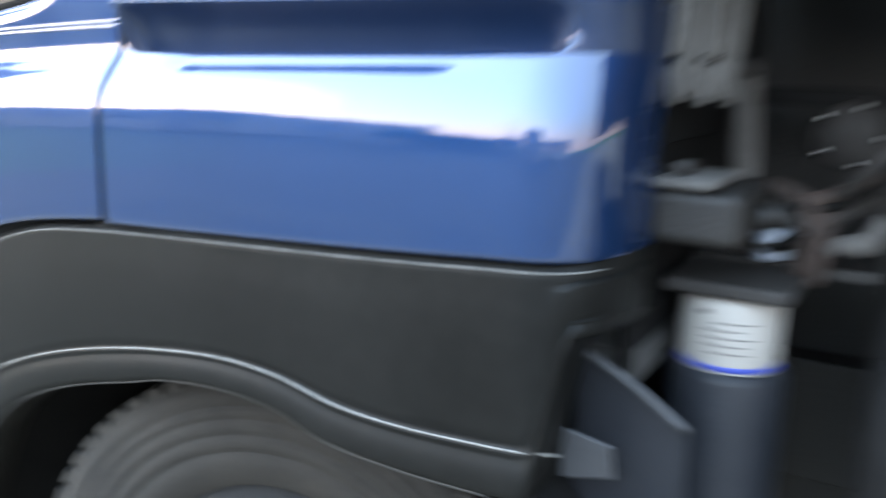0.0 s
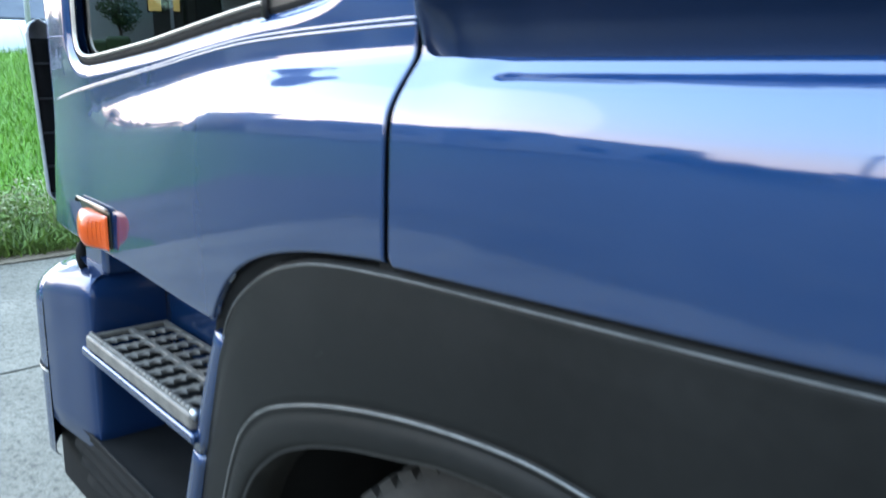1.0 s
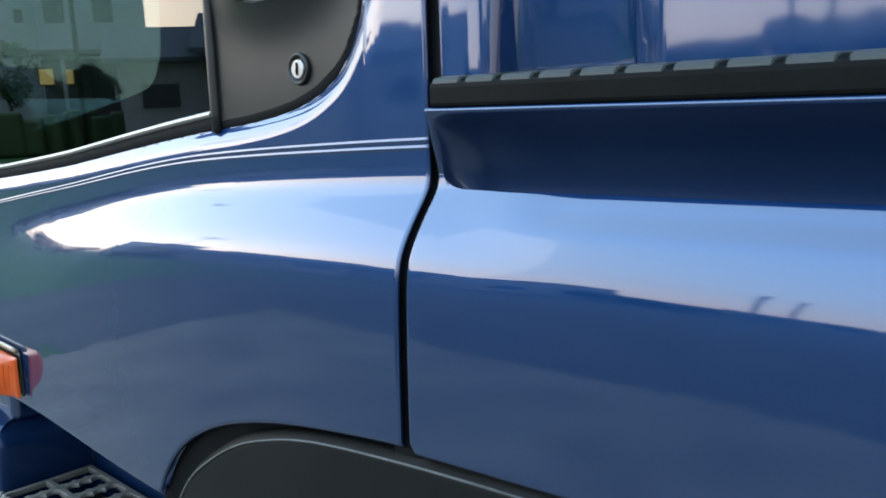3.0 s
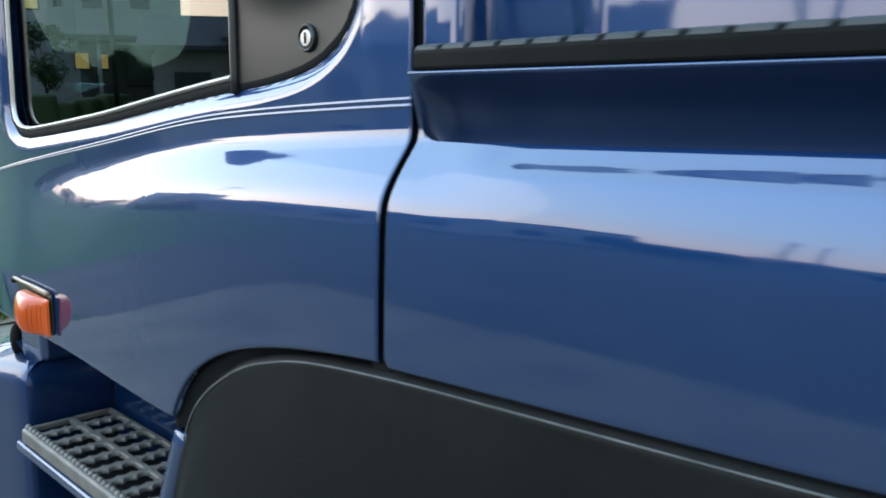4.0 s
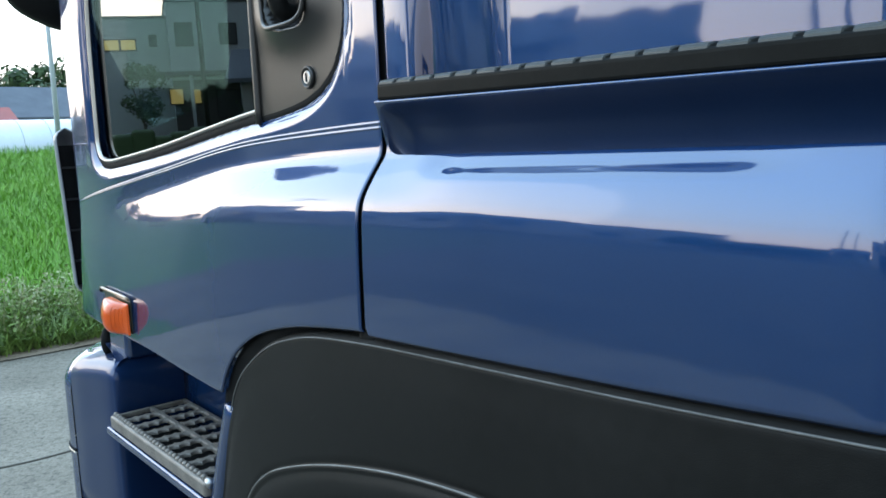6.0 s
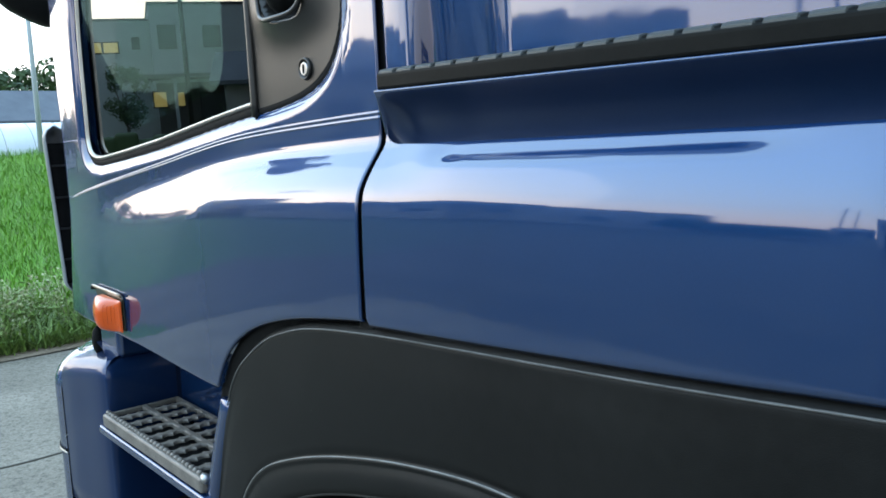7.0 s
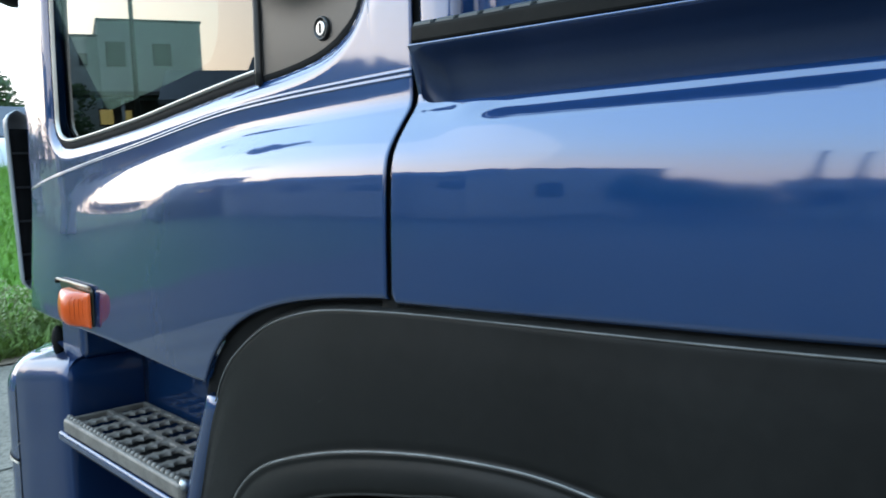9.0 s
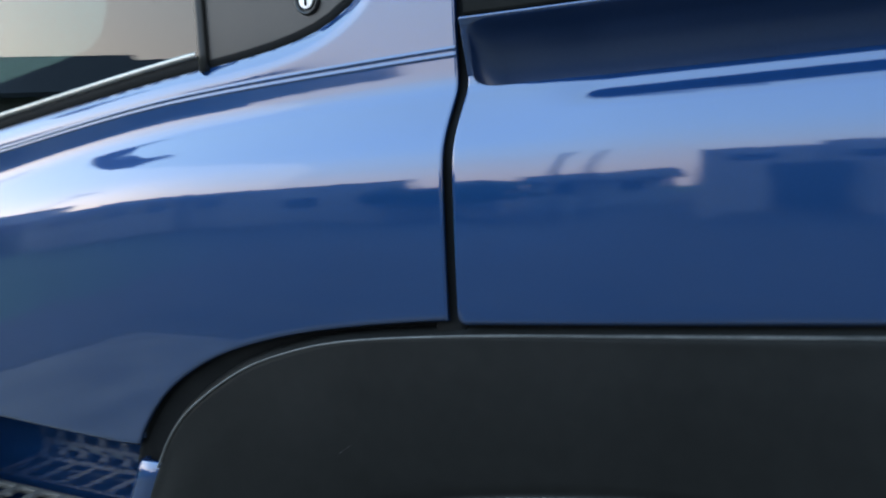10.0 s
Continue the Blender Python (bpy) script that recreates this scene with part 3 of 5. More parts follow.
# rubber strip with its row of teeth
STEP = 0.0466
bm = bmesh.new()
prof = [(0.062, 1.697), (0.0, 1.6985), (-0.0035, 1.7000), (-0.0045, 1.7030), (-0.0045, 1.7190), (-0.0040, 1.7225), (-0.0015, 1.7250), (0.062, 1.7275)]
xs = [-0.025, -0.0235, 0.79, 0.80]
vs = [[bm.verts.new((x, y + (0.003 if i in (0, 3) else 0.0), z)) for y, z in prof] for i, x in enumerate(xs)]
for i in range(3):
    for j in range(len(prof) - 1):
        bm.faces.new((vs[i][j], vs[i][j + 1], vs[i + 1][j + 1], vs[i + 1][j]))
bm.faces.new(vs[0])
bm.faces.new(vs[-1][::-1])
strip = part("step_strip", bm, STRIP, truck, "black ribbed rubber strip", smooth=False)
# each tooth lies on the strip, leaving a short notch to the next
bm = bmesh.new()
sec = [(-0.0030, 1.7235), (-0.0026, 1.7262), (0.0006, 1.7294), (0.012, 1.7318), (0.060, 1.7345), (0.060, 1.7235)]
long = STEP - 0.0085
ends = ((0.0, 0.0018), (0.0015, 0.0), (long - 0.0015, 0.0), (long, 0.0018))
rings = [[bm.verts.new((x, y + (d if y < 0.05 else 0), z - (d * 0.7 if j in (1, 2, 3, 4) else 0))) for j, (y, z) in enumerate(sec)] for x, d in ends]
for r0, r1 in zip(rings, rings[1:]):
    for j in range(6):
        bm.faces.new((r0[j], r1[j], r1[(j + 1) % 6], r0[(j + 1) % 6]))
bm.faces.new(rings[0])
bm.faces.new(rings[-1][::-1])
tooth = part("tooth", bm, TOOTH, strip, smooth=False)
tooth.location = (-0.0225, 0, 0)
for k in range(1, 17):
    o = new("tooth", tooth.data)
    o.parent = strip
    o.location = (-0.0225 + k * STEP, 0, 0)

# ---- fender: top edge, ridge and lip of the wheel arch ----
T = [(-0.84, 0.45), (-0.765, 0.66), (-0.690, 0.85), (-0.632, 0.98), (-0.592, 1.052), (-0.555, 1.110), (-0.500, 1.164), (-0.40, 1.228), (-0.31, 1.263), (-0.20, 1.288), (-0.02, 1.306), (0.18, 1.318), (0.36, 1.328), (0.50, 1.336), (0.62, 1.344), (0.74, 1.353)]
R = [(-0.70, 0.45), (-0.625, 0.66), (-0.548, 0.82), (-0.49, 0.90), (-0.41, 0.962), (-0.30, 1.010), (-0.17, 1.052), (-0.03, 1.086), (0.10, 1.109), (0.24, 1.124), (0.36, 1.120), (0.48, 1.099), (0.60, 1.095), (0.74, 1.103)]
L = [(-0.64, 0.45), (-0.565, 0.64), (-0.485, 0.775), (-0.425, 0.842), (-0.35, 0.900), (-0.25, 0.950), (-0.13, 0.992), (0.0, 1.026), (0.10, 1.052), (0.24, 1.067), (0.36, 1.060), (0.46, 1.032), (0.60, 1.024), (0.74, 1.028)]


def fender_rows():
    n = 84
    t3, r3, l3 = spline(T, n), spline(R, n), spline(L, n)
    tail = [tuple(p) for p in spline(REAR_PLAN, 18)]
    rows = []
    st = [(t3[i], r3[i], l3[i], 0.0) for i in range(n)]
    for x, e in tail[1:]:
        cut = soft((x - 0.790) / 0.050)
        st.append(((x, fender_top(x)), (x, 1.105 + 0.185 * cut), (x, 1.030 + 0.235 * cut), e))
    for (tx, tz), (rx, rz), (lx, lz), e in st:
        y0 = fender_y(tx) + e
        y1 = fender_y(rx) + e
        nx, nz = rx - tx, rz - tz
        ln = math.hypot(nx, nz)
        nx, nz = nx / ln, nz / ln
        row = [(tx - nx * 0.0105, y0 + 0.034, tz - nz * 0.0105), (tx - nx * 0.0100, y0 + 0.021, tz - nz * 0.0100), (tx - nx * 0.0085, y0 + 0.0165, tz - nz * 0.0085), (tx - nx * 0.0050, y0 + 0.0130, tz - nz * 0.0050), (tx - nx * 0.001, y0 + 0.0100, tz - nz * 0.001)]
        for dd, oo in ((0.003, 0.0062), (0.006, 0.0038), (0.010, 0.0028), (0.016, 0.0026), (0.026, 0.0026)):
            row.append((tx + nx * dd, y0 + oo, tz + nz * dd))
        for u in (0.2, 0.35, 0.5, 0.65, 0.8, 0.9, 0.94, 0.965, 0.985):
            bulge = -0.003 * math.sin(math.pi * u)
            row.append((tx + (rx - tx) * u, y0 + (y1 - y0) * u + bulge + 0.0026 + (0.0015 if u > 0.95 else 0.0), tz + (rz - tz) * u))
        for u, o in ((0.0, 0.0025), (0.015, -0.0010), (0.035, -0.0026), (0.07, -0.0030), (0.11, -0.0022), (0.15, -0.0012), (0.20, -0.0020), (0.3, -0.0050), (0.45, -0.0075), (0.62, -0.0085), (0.80, -0.0080), (0.92, -0.0060), (0.97, -0.001), (1.0, 0.008)):
            row.append((rx + (lx - rx) * u, y1 + o, rz + (lz - rz) * u))
        row.append((lx + 0.002, y1 + 0.03, lz - 0.002))
        row.append((lx + 0.002, y1 + 0.09, lz))
        rows.append(row)
    return rows


fender = sheet("fender", fender_rows(), BLACK, truck, "matt black plastic front fender", 0.004)
# thin paler tubes added along the ridge, the upper edge and the arch lip
PALE_EDGE = material("pale_plastic_edge", (0.26, 0.25, 0.23), 0.6, 0, (0.12, 0.115, 0.105), 18.0, 160.0)
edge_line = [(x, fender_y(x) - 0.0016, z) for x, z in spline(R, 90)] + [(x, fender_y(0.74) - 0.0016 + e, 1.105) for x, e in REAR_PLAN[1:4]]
part("arch_edge", tube(edge_line, 0.0016, 8), PALE_EDGE, fender, "thin pale edge along the ridge")
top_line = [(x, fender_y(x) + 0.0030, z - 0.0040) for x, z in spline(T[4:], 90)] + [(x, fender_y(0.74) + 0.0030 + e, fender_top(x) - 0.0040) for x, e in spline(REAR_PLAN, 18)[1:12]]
part("top_edge", tube(top_line, 0.0016, 8), material("grey_plastic_edge", (0.15, 0.147, 0.138), 0.55, 0, (0.050, 0.050, 0.046), 14.0, 160.0), fender, "thin grey upper edge of the fender")
lip_line = [(x, fender_y(x) + 0.002, z) for x, z in spline(L, 90)]
DARK_GREY = material("dark_grey_plastic", (0.035, 0.034, 0.032), 0.5, 0, (0.015, 0.015, 0.014), 18.0, 160.0)
part("lip_edge", tube(lip_line, 0.0030, 8), DARK_GREY, fender, "dark grey edge of the wheel arch")

for x, z, a, ln in ((-0.215, 1.130, 35, 0.018), (-0.205, 1.137, 28, 0.010)):
    dx, dz = math.cos(radians(a)) * ln / 2, math.sin(radians(a)) * ln / 2
    part("scratch", tube([(x - dx, fender_y(x) - 0.0010, z - dz), (x, fender_y(x) - 0.0014, z), (x + dx, fender_y(x) - 0.0010, z + dz)], 0.0004, 5, 0.0001), DARK_GREY, fender, "short grey scratch")

# liner of the wheel arch
rows = []
for y in (-0.005, 0.05, 0.25, 0.75):
    rows.append([(x, y, z) for x, z in spline([(-0.75, 0.35), (-0.62, 0.70), (-0.42, 0.95), (-0.10, 1.10), (0.25, 1.14), (0.60, 1.08), (0.82, 0.95), (0.86, 0.75)], 40)])
sheet("arch_liner", rows, RUBBER, truck, "black wheel arch liner", 0.01, outward=(0, 0, -1))
boxed("arch_inner", -0.80, 0.90, 0.75, 0.80, 0.30, 1.25, RUBBER, truck, "dark inner wall of the wheel arch", bevel=0)

# ---- front wheel, turned a little ----
WC = Vector((0.14, 0.25, 0.50))
wheel = new("wheel")
wheel.parent = truck
wheel.location = WC
wheel.rotation_euler = (0, 0, radians(17))
tagged(wheel, "dusty front wheel under the fender")
prof = [(0.285, -0.115), (0.30, -0.135), (0.34, -0.146), (0.365, -0.1485), (0.368, -0.1455), (0.373, -0.1455), (0.376, -0.149), (0.40, -0.150), (0.403, -0.146), (0.409, -0.146), (0.412, -0.149), (0.432, -0.147), (0.435, -0.1435), (0.440, -0.1435), (0.443, -0.1465), (0.458, -0.1435), (0.461, -0.140), (0.465, -0.140), (0.468, -0.1425), (0.49, -0.137), (0.505, -0.127), (0.515, -0.110), (0.520, -0.08), (0.522, 0.0), (0.520, 0.08), (0.515, 0.11), (0.49, 0.137), (0.40, 0.15), (0.30, 0.135), (0.285, 0.115)]
bm = lathe(prof, (0, 0, 0), "y", 72)
part("tyre", bm, TYRE, wheel, "dusty grooved tyre")
bm = lathe([(0.29, -0.12), (0.275, -0.11), (0.26, -0.06), (0.18, -0.02), (0.15, -0.05), (0.10, -0.08), (0.09, -0.12), (0.0, -0.13)], (0, 0, 0), "y", 48)
part("rim", bm, GREYMETAL, wheel, "grey steel rim")
bm = bmesh.new()
box(bm, -0.016, 0.016, -0.128, -0.088, 0.497, 0.5235)
lug = part("tread_block", bm, TYRE, wheel, smooth=False, bevel=0)
lug.rotation_euler = (0, 0, 0)
for k in range(1, 64):
    o = new("tread_block", lug.data)
    o.parent = wheel
    o.rotation_euler = (0, 2 * math.pi * k / 64, 0)

# ---- entry step below the door ----
STEP_Z = 0.83
BX0 = -1.455                       # front end of the pocket
step_box = new("step_housing")
step_box.parent = truck
tagged(step_box, "dark blue step housing below the door")
# back wall leans in a little and meets the door's underside
rows = [[(BX0 - 0.01 + (-0.650 - 0.40 * max(0.0, 1.0 - z) - BX0 + 0.01) * u, 0.205 - 0.05 * soft((z - 0.92) / 0.2) - 0.02 * math.exp(-((z - 1.06) / 0.02) ** 2), z) for z in np.linspace(0.40, 1.12, 30)] for u in np.linspace(0, 1, 22)]
sheet("back_wall", rows, PAINT, step_box, "", 0.01)
# rail under the grating
bm = prism([(BX0 - 0.01, 0.762), (-0.735, 0.762), (-0.735, 0.788), (BX0 - 0.01, 0.788)], -0.050, -0.022)
part("rail", bm, PAINT, step_box, "", bevel=0.008)
bm = bmesh.new()
box(bm, BX0, -0.75, -0.02, 0.2, 0.735, 0.750)
part("floor_plate", bm, RUBBER, step_box, smooth=False)
# post at the fender: an upper and a lower piece
for z0, z1 in ((0.742, 1.052), (0.44, 0.732)):
    def fx(z):
        return -0.580 - 0.48 * (1.055 - z) + 0.13 * (1.055 - z) ** 2
    rows = []
    for z in np.linspace(z0, z1, 10):
        x = fx(z)
        rows.append([(x - 0.064, 0.10, z), (x - 0.064, 0.0, z), (x - 0.062, -0.020, z), (x - 0.056, -0.030, z), (x - 0.044, -0.034, z), (x - 0.012, -0.034, z), (x - 0.004, -0.028, z), (x, -0.014, z), (x, 0.03, z)])
    rows.append([(p[0] * 0.6 + (fx(z1) - 0.028) * 0.4, max(p[1], -0.026), z1 + 0.004) for p in rows[-1]])
    sheet("post", rows, PAINT, step_box, "", 0.006)

# grating: scalloped cross bars in two bands
grating = new("step_grating")
grating.parent = truck
tagged(grating, "worn galvanised steel step grating")
GX0, GX1, GY = -1.432, -0.752, (-0.046, -0.022, 0.072, 0.088, 0.178)
bm = prism([(GX0, STEP_Z - 0.040), (GX1, STEP_Z - 0.040), (GX1, STEP_Z), (GX0, STEP_Z)], GY[0], GY[1])
part("front_bar", bm, STEEL, grating, "", bevel=0.009)
bm = bmesh.new()
box(bm, GX0, GX1, GY[2], GY[3], STEP_Z - 0.018, STEP_Z - 0.002)
part("middle_bar", bm, STEEL, grating, "", bevel=0.004)
bm = bmesh.new()
box(bm, GX0, GX1, GY[4], GY[4] + 0.014, STEP_Z - 0.018, STEP_Z - 0.002)
part("rear_bar", bm, STEEL, grating, "", bevel=0.004)
for x in (GX0, GX1 - 0.012):
    bm = bmesh.new()
    box(bm, x, x + 0.012, GY[1], GY[4] + 0.014, STEP_Z - 0.018, STEP_Z - 0.002)
    part("end_bar", bm, STEEL, grating, "", bevel=0.004)


def scallop(length, wide, lobes):
    """A cross bar along y whose edges are cut by rounded bays, with raised points between them."""
    n = lobes * 8
    left, right = [], []
    for i in range(n + 1):
        u = i / n
        w = wide * (1.0 - 0.48 * abs(math.sin(math.pi * lobes * u)) ** 0.8)
        left.append((-w / 2, u * length))
        right.append((w / 2, u * length))
    ring = left + right[::-1]
    bm = bmesh.new()
    top = [bm.verts.new((x * 0.8, y, 0.10 * max(0.0, abs(x) - 0.36 * wide))) for x, y in ring]
    mid = [bm.verts.new((x, y, -0.004)) for x, y in ring]
    bot = [bm.verts.new((x, y, -0.009)) for x, y in ring]
    m = len(ring)
    for i in range(n):
        bm.faces.new((top[i], top[i + 1], top[m - 2 - i], top[m - 1 - i]))
    for a, b in ((top, mid), (mid, bot)):
        for i in range(m):
            bm.faces.new((a[i], b[i], b[(i + 1) % m], a[(i + 1) % m]))
    return bm


bars = {}
SLOTS = 9
for band, (y0, y1) in enumerate(((GY[1], GY[2]), (GY[3], GY[4]))):
    for k in range(1, SLOTS):
        x = GX0 + (GX1 - GX0) * k / SLOTS
        if band not in bars:
            bars[band] = part("cross_bar", scallop(y1 - y0, 0.036, 3), STEEL, grating, smooth=False)
            o = bars[band]
        else:
            o = new("cross_bar", bars[band].data)
            o.parent = grating
        o.location = (x, y0, STEP_Z - 0.001)
bm = bmesh.new()
for k in range(30):
    x = GX0 + 0.012 + (GX1 - GX0 - 0.024) * k / 29
    r = bmesh.ops.create_uvsphere(bm, u_segments=10, v_segments=6, radius=0.0085)
    bmesh.ops.translate(bm, vec=(x, -0.030, STEP_Z + 0.0005), verts=r["verts"])
part("grip_studs", bm, STEEL, grating, "row of round grip studs")
bm = lathe([(0.0, -0.018), (0.010, -0.018), (0.012, -0.014), (0.012, 0.0), (0.0, 0.0)], (GX1 + 0.006, -0.030, STEP_Z - 0.004), "x", 16)
part("end_bolt", bm, CHROME, grating)

# ---- bumper corner: side block, rounded to the front ----
bumper = new("bumper")
bumper.parent = truck
tagged(bumper, "blue bumper with rounded corner ahead of the step")


def block(path, z0, top_of, name, label="", r=0.035, z1=None):
    rows = []
    for i, (x, y) in enumerate(path):
        a, b = path[max(i - 1, 0)], path[min(i + 1, len(path) - 1)]
        t = Vector((b[0] - a[0], b[1] - a[1])).normalized()
        inn = Vector((t.y, -t.x))
        zt = top_of(x, y)
        row = [(x + inn.x * 0.02, y + inn.y * 0.02, z0)]
        for u in np.linspace(0, 1, 8):
            row.append((x, y, z0 + 0.02 + (zt - r - z0 - 0.02) * u))
        for k in range(1, 7):
            a2 = math.pi / 2 * k / 6
            off = r * (1 - math.cos(a2))
            row.append((x + inn.x * off, y + inn.y * off, zt - r + r * math.sin(a2)))
        row.append((x + inn.x * 0.10, y + inn.y * 0.10, zt + 0.012))
        row.append((x + inn.x * 0.20, y + inn.y * 0.20, zt + 0.02))
        rows.append(row)
    return sheet(name, rows, PAINT if name == "front_corner" else DULL, bumper, label, 0.0)


side = spline([(-1.455, 0.20), (-1.455, 0.06), (-1.458, -0.005), (-1.473, -0.020), (-1.52, -0.030), (-1.62, -0.040), (-1.72, -0.049), (-1.80, -0.050)], 50)
block([tuple(p) for p in side], 0.43, lambda x, y: 0.930 + 0.050 * min(1.0, (x + 1.80) / 0.32), "side_block", "", 0.060)
front = spline([(-1.808, -0.052), (-1.87, -0.053), (-1.935, -0.034), (-2.005, 0.008), (-2.055, 0.070), (-2.082, 0.15), (-2.10, 0.30), (-2.12, 0.8), (-2.12, 1.6)], 44)
block([tuple(p) for p in front], 0.30, lambda x, y: 0.926, "front_corner", "", 0.100)
for z in (0.612, 0.604):
    part("seam", tube([(x * 1.0006, y - 0.0015, z) for x, y in front[:26]], 0.0035, 6), RUBBER if z > 0.61 else SATIN, bumper, "narrow seam across the bumper corner")
# black lower step and mudguard under the housing
rows = []
for x in np.linspace(-1.72, -0.80, 14):
    row = []
    for k in range(60):
        u = k / 59
        row.append((x, -0.035 + 0.07 * u + 0.007 * math.sin(u * 2 * math.pi * 5), 0.49 - 0.34 * u))
    rows.append(row)
sheet("lower_step", rows, RUBBER, truck, "black ribbed lower step", 0.01)
boxed("lower_tread", -1.60, -0.80, -0.03, 0.21, 0.465, 0.485, RUBBER, truck, "black lower tread", bevel=0.004)
boxed("under_panel", -1.60, -0.76, 0.21, 0.23, 0.15, 0.62, RUBBER, truck, "black panel behind the lower step", bevel=0)
boxed("lower_apron", -2.03, -1.56, 0.02, 0.30, 0.12, 0.46, RUBBER, truck, "black lower apron", bevel=0.03)
# black hinge piece between bumper and door
bm = bmesh.new()
r = bmesh.ops.create_uvsphere(bm, u_segments=14, v_segments=10, radius=0.028)
bmesh.ops.scale(bm, vec=(0.75, 0.7, 1.7), verts=r["verts"])
bmesh.ops.translate(bm, vec=(-1.69, 0.045, 0.995), verts=r["verts"])
part("hinge_cover", bm, RUBBER, truck, "black hinge cover")
# blue bracket below the door's front corner
boxed("door_bracket", -1.64, -1.475, 0.035, 0.20, 0.97, 1.10, PAINT, truck, "", bevel=0.02)

# ---- side turn lamp ----
lamp = new("side_lamp")
lamp.parent = truck
tagged(lamp, "amber side turn lamp on the door")
outl = [(-1.505, 1.212), (-1.254, 1.208), (-1.244, 1.200), (-1.244, 1.115), (-1.252, 1.105), (-1.305, 1.103), (-1.405, 1.115)]


def lamp_y(x):
    return skin(x, 1.15) - 0.001


bm = bmesh.new()
a = [bm.verts.new((x, lamp_y(x), z)) for x, z in outl]
b = [bm.verts.new((x, lamp_y(x) - 0.004, z)) for x, z in outl]
bm.faces.new(b[::-1])
for i in range(len(a)):
    bm.faces.new((a[i], b[i], b[(i + 1) % len(a)], a[(i + 1) % len(a)]))
part("base", bm, material("olive_lamp_base", (0.022, 0.022, 0.012), 0.3, 0, (0.03, 0.028, 0.016), 20.0, 200.0, coat=0.5), lamp, "dark lamp base", bevel=0.003)
rim_line = [(x, lamp_y(x) - 0.0065, 1.2095 - 0.002 * (x > -1.26)) for x in np.linspace(-1.497, -1.252, 16)]
part("base_rim", tube(rim_line, 0.0048, 8), LAMP_RIM, lamp, "tan upper rim of the lamp base")
rows = []
for u in np.linspace(0, 1, 22):
    x = -1.450 + 0.205 * u
    top = 1.196 - 0.02 * (1 - soft(u / 0.25))
    bot = 1.105 + 0.012 * (1 - soft(u / 0.3))
    h = 0.052 * min(1.0, (max(math.sin(math.pi * min(u * 0.62 + 0.02, 0.5)), 0)) ** 0.8) * (1 - 0.86 * soft((u - 0.66) / 0.34))
    row = []
    for k in range(15):
        v = k / 14
        ez = 0.5 - 0.5 * math.cos(math.pi * v)
        pz = top + (bot - top) * ez
        row.append((x, lamp_y(x) - 0.010 - h * min(1.0, (math.sin(math.pi * v) + 1e-6) ** 0.45), pz))
    rows.append(row)
last = rows[-1]
rows.append([(last[0][0] + 0.004, lamp_y(-1.245) - 0.010 + (p[1] - lamp_y(-1.245) + 0.010) * 0.8, p[2]) for p in last])
rows.append([(last[0][0] + 0.005, lamp_y(-1.245) - 0.010, p[2]) for p in last])
lens = sheet("lens", rows, ORANGE, lamp, "amber lens with fine ribs")
for k in range(5):
    x = -1.288 + 0.009 * k
    y0 = lamp_y(x) - 0.010 - 0.052 * (1 - 0.86 * soft(((x + 1.450) / 0.205 - 0.66) / 0.34)) - 0.0005
    bm = tube([(x, y0 + 0.012, 1.113), (x, y0 + 0.0005, 1.125), (x, y0 + 0.0, 1.15), (x, y0 + 0.0005, 1.178), (x, y0 + 0.012, 1.19)], 0.0007, 6)
    part("rib", bm, ORANGE, lens)
bm = lathe([(0.0, -0.012), (0.006, -0.012), (0.007, 0.0)], (-1.490, lamp_y(-1.490) - 0.002, 1.205), "y", 12)
part("screw", bm, RUBBER, lamp)

# ---- corner vane and mirror ----
vane = new("corner_vane")
vane.parent = truck
tagged(vane, "upright corner air vane with a dark slot")


def vane_line(z):
    u = (z - 1.10) / 0.60
    return -2.055 - 0.02 * (1 - u) + 0.030 * u, 0.056 - 0.040 * u


rows = []
for z in np.linspace(1.105, 1.700, 40):
    x, y = vane_line(z)
    e = min(1.0, math.sqrt(max(0.0, 1 - (max(abs(z - 1.405) - 0.23, 0) / 0.062) ** 2)) + 0.12)
    row = []
    for k in range(15):
        t = math.pi * (0.0 + 1.0 * k / 14)
        row.append((x + 0.085 - 0.080 * e * math.sin(t) ** 0.7, y + 0.032 - 0.036 * e * math.cos(t), z))
    rows.append(row)
sheet("shell", rows, material("silver_plastic", (0.34, 0.35, 0.36), 0.35, 0.3, (0.27, 0.28, 0.29), 9.0, 90.0), vane, "silver grey shell", 0.004, outward=(-1, 0, 0))
for k in range(4):
    z = 1.23 + 0.11 * k
    x, y = vane_line(z)
    boxed("slot_bar", x + 0.064, x + 0.074, y + 0.002, y + 0.062, z, z + 0.007, DARKSTEEL, vane, bevel=0)
rows = []
for z in np.linspace(1.145, 1.640, 20):
    x, y = vane_line(z)
    rows.append([(x + 0.066, y - 0.001, z), (x + 0.062, y + 0.030, z), (x + 0.062, y + 0.065, z)])
sheet("slot", rows, RUBBER, vane, "black slot", 0.004, outward=(1, 0, 0))

mirror = new("mirror")
mirror.parent = truck
tagged(mirror, "black door mirror housing")
def pod(centre, half, power, slant=0.0):
    """A rounded box housing, slanted so that its outer side sits higher."""
    bm = bmesh.new()
    for v in bmesh.ops.create_uvsphere(bm, u_segments=28, v_segments=18, radius=1.0)["verts"]:
        c = [math.copysign(abs(q) ** power, q) for q in v.co]
        v.co = Vector((centre[0] + half[0] * c[0], centre[1] + half[1] * c[1], centre[2] + half[2] * c[2] - slant * c[1]))
    return bm


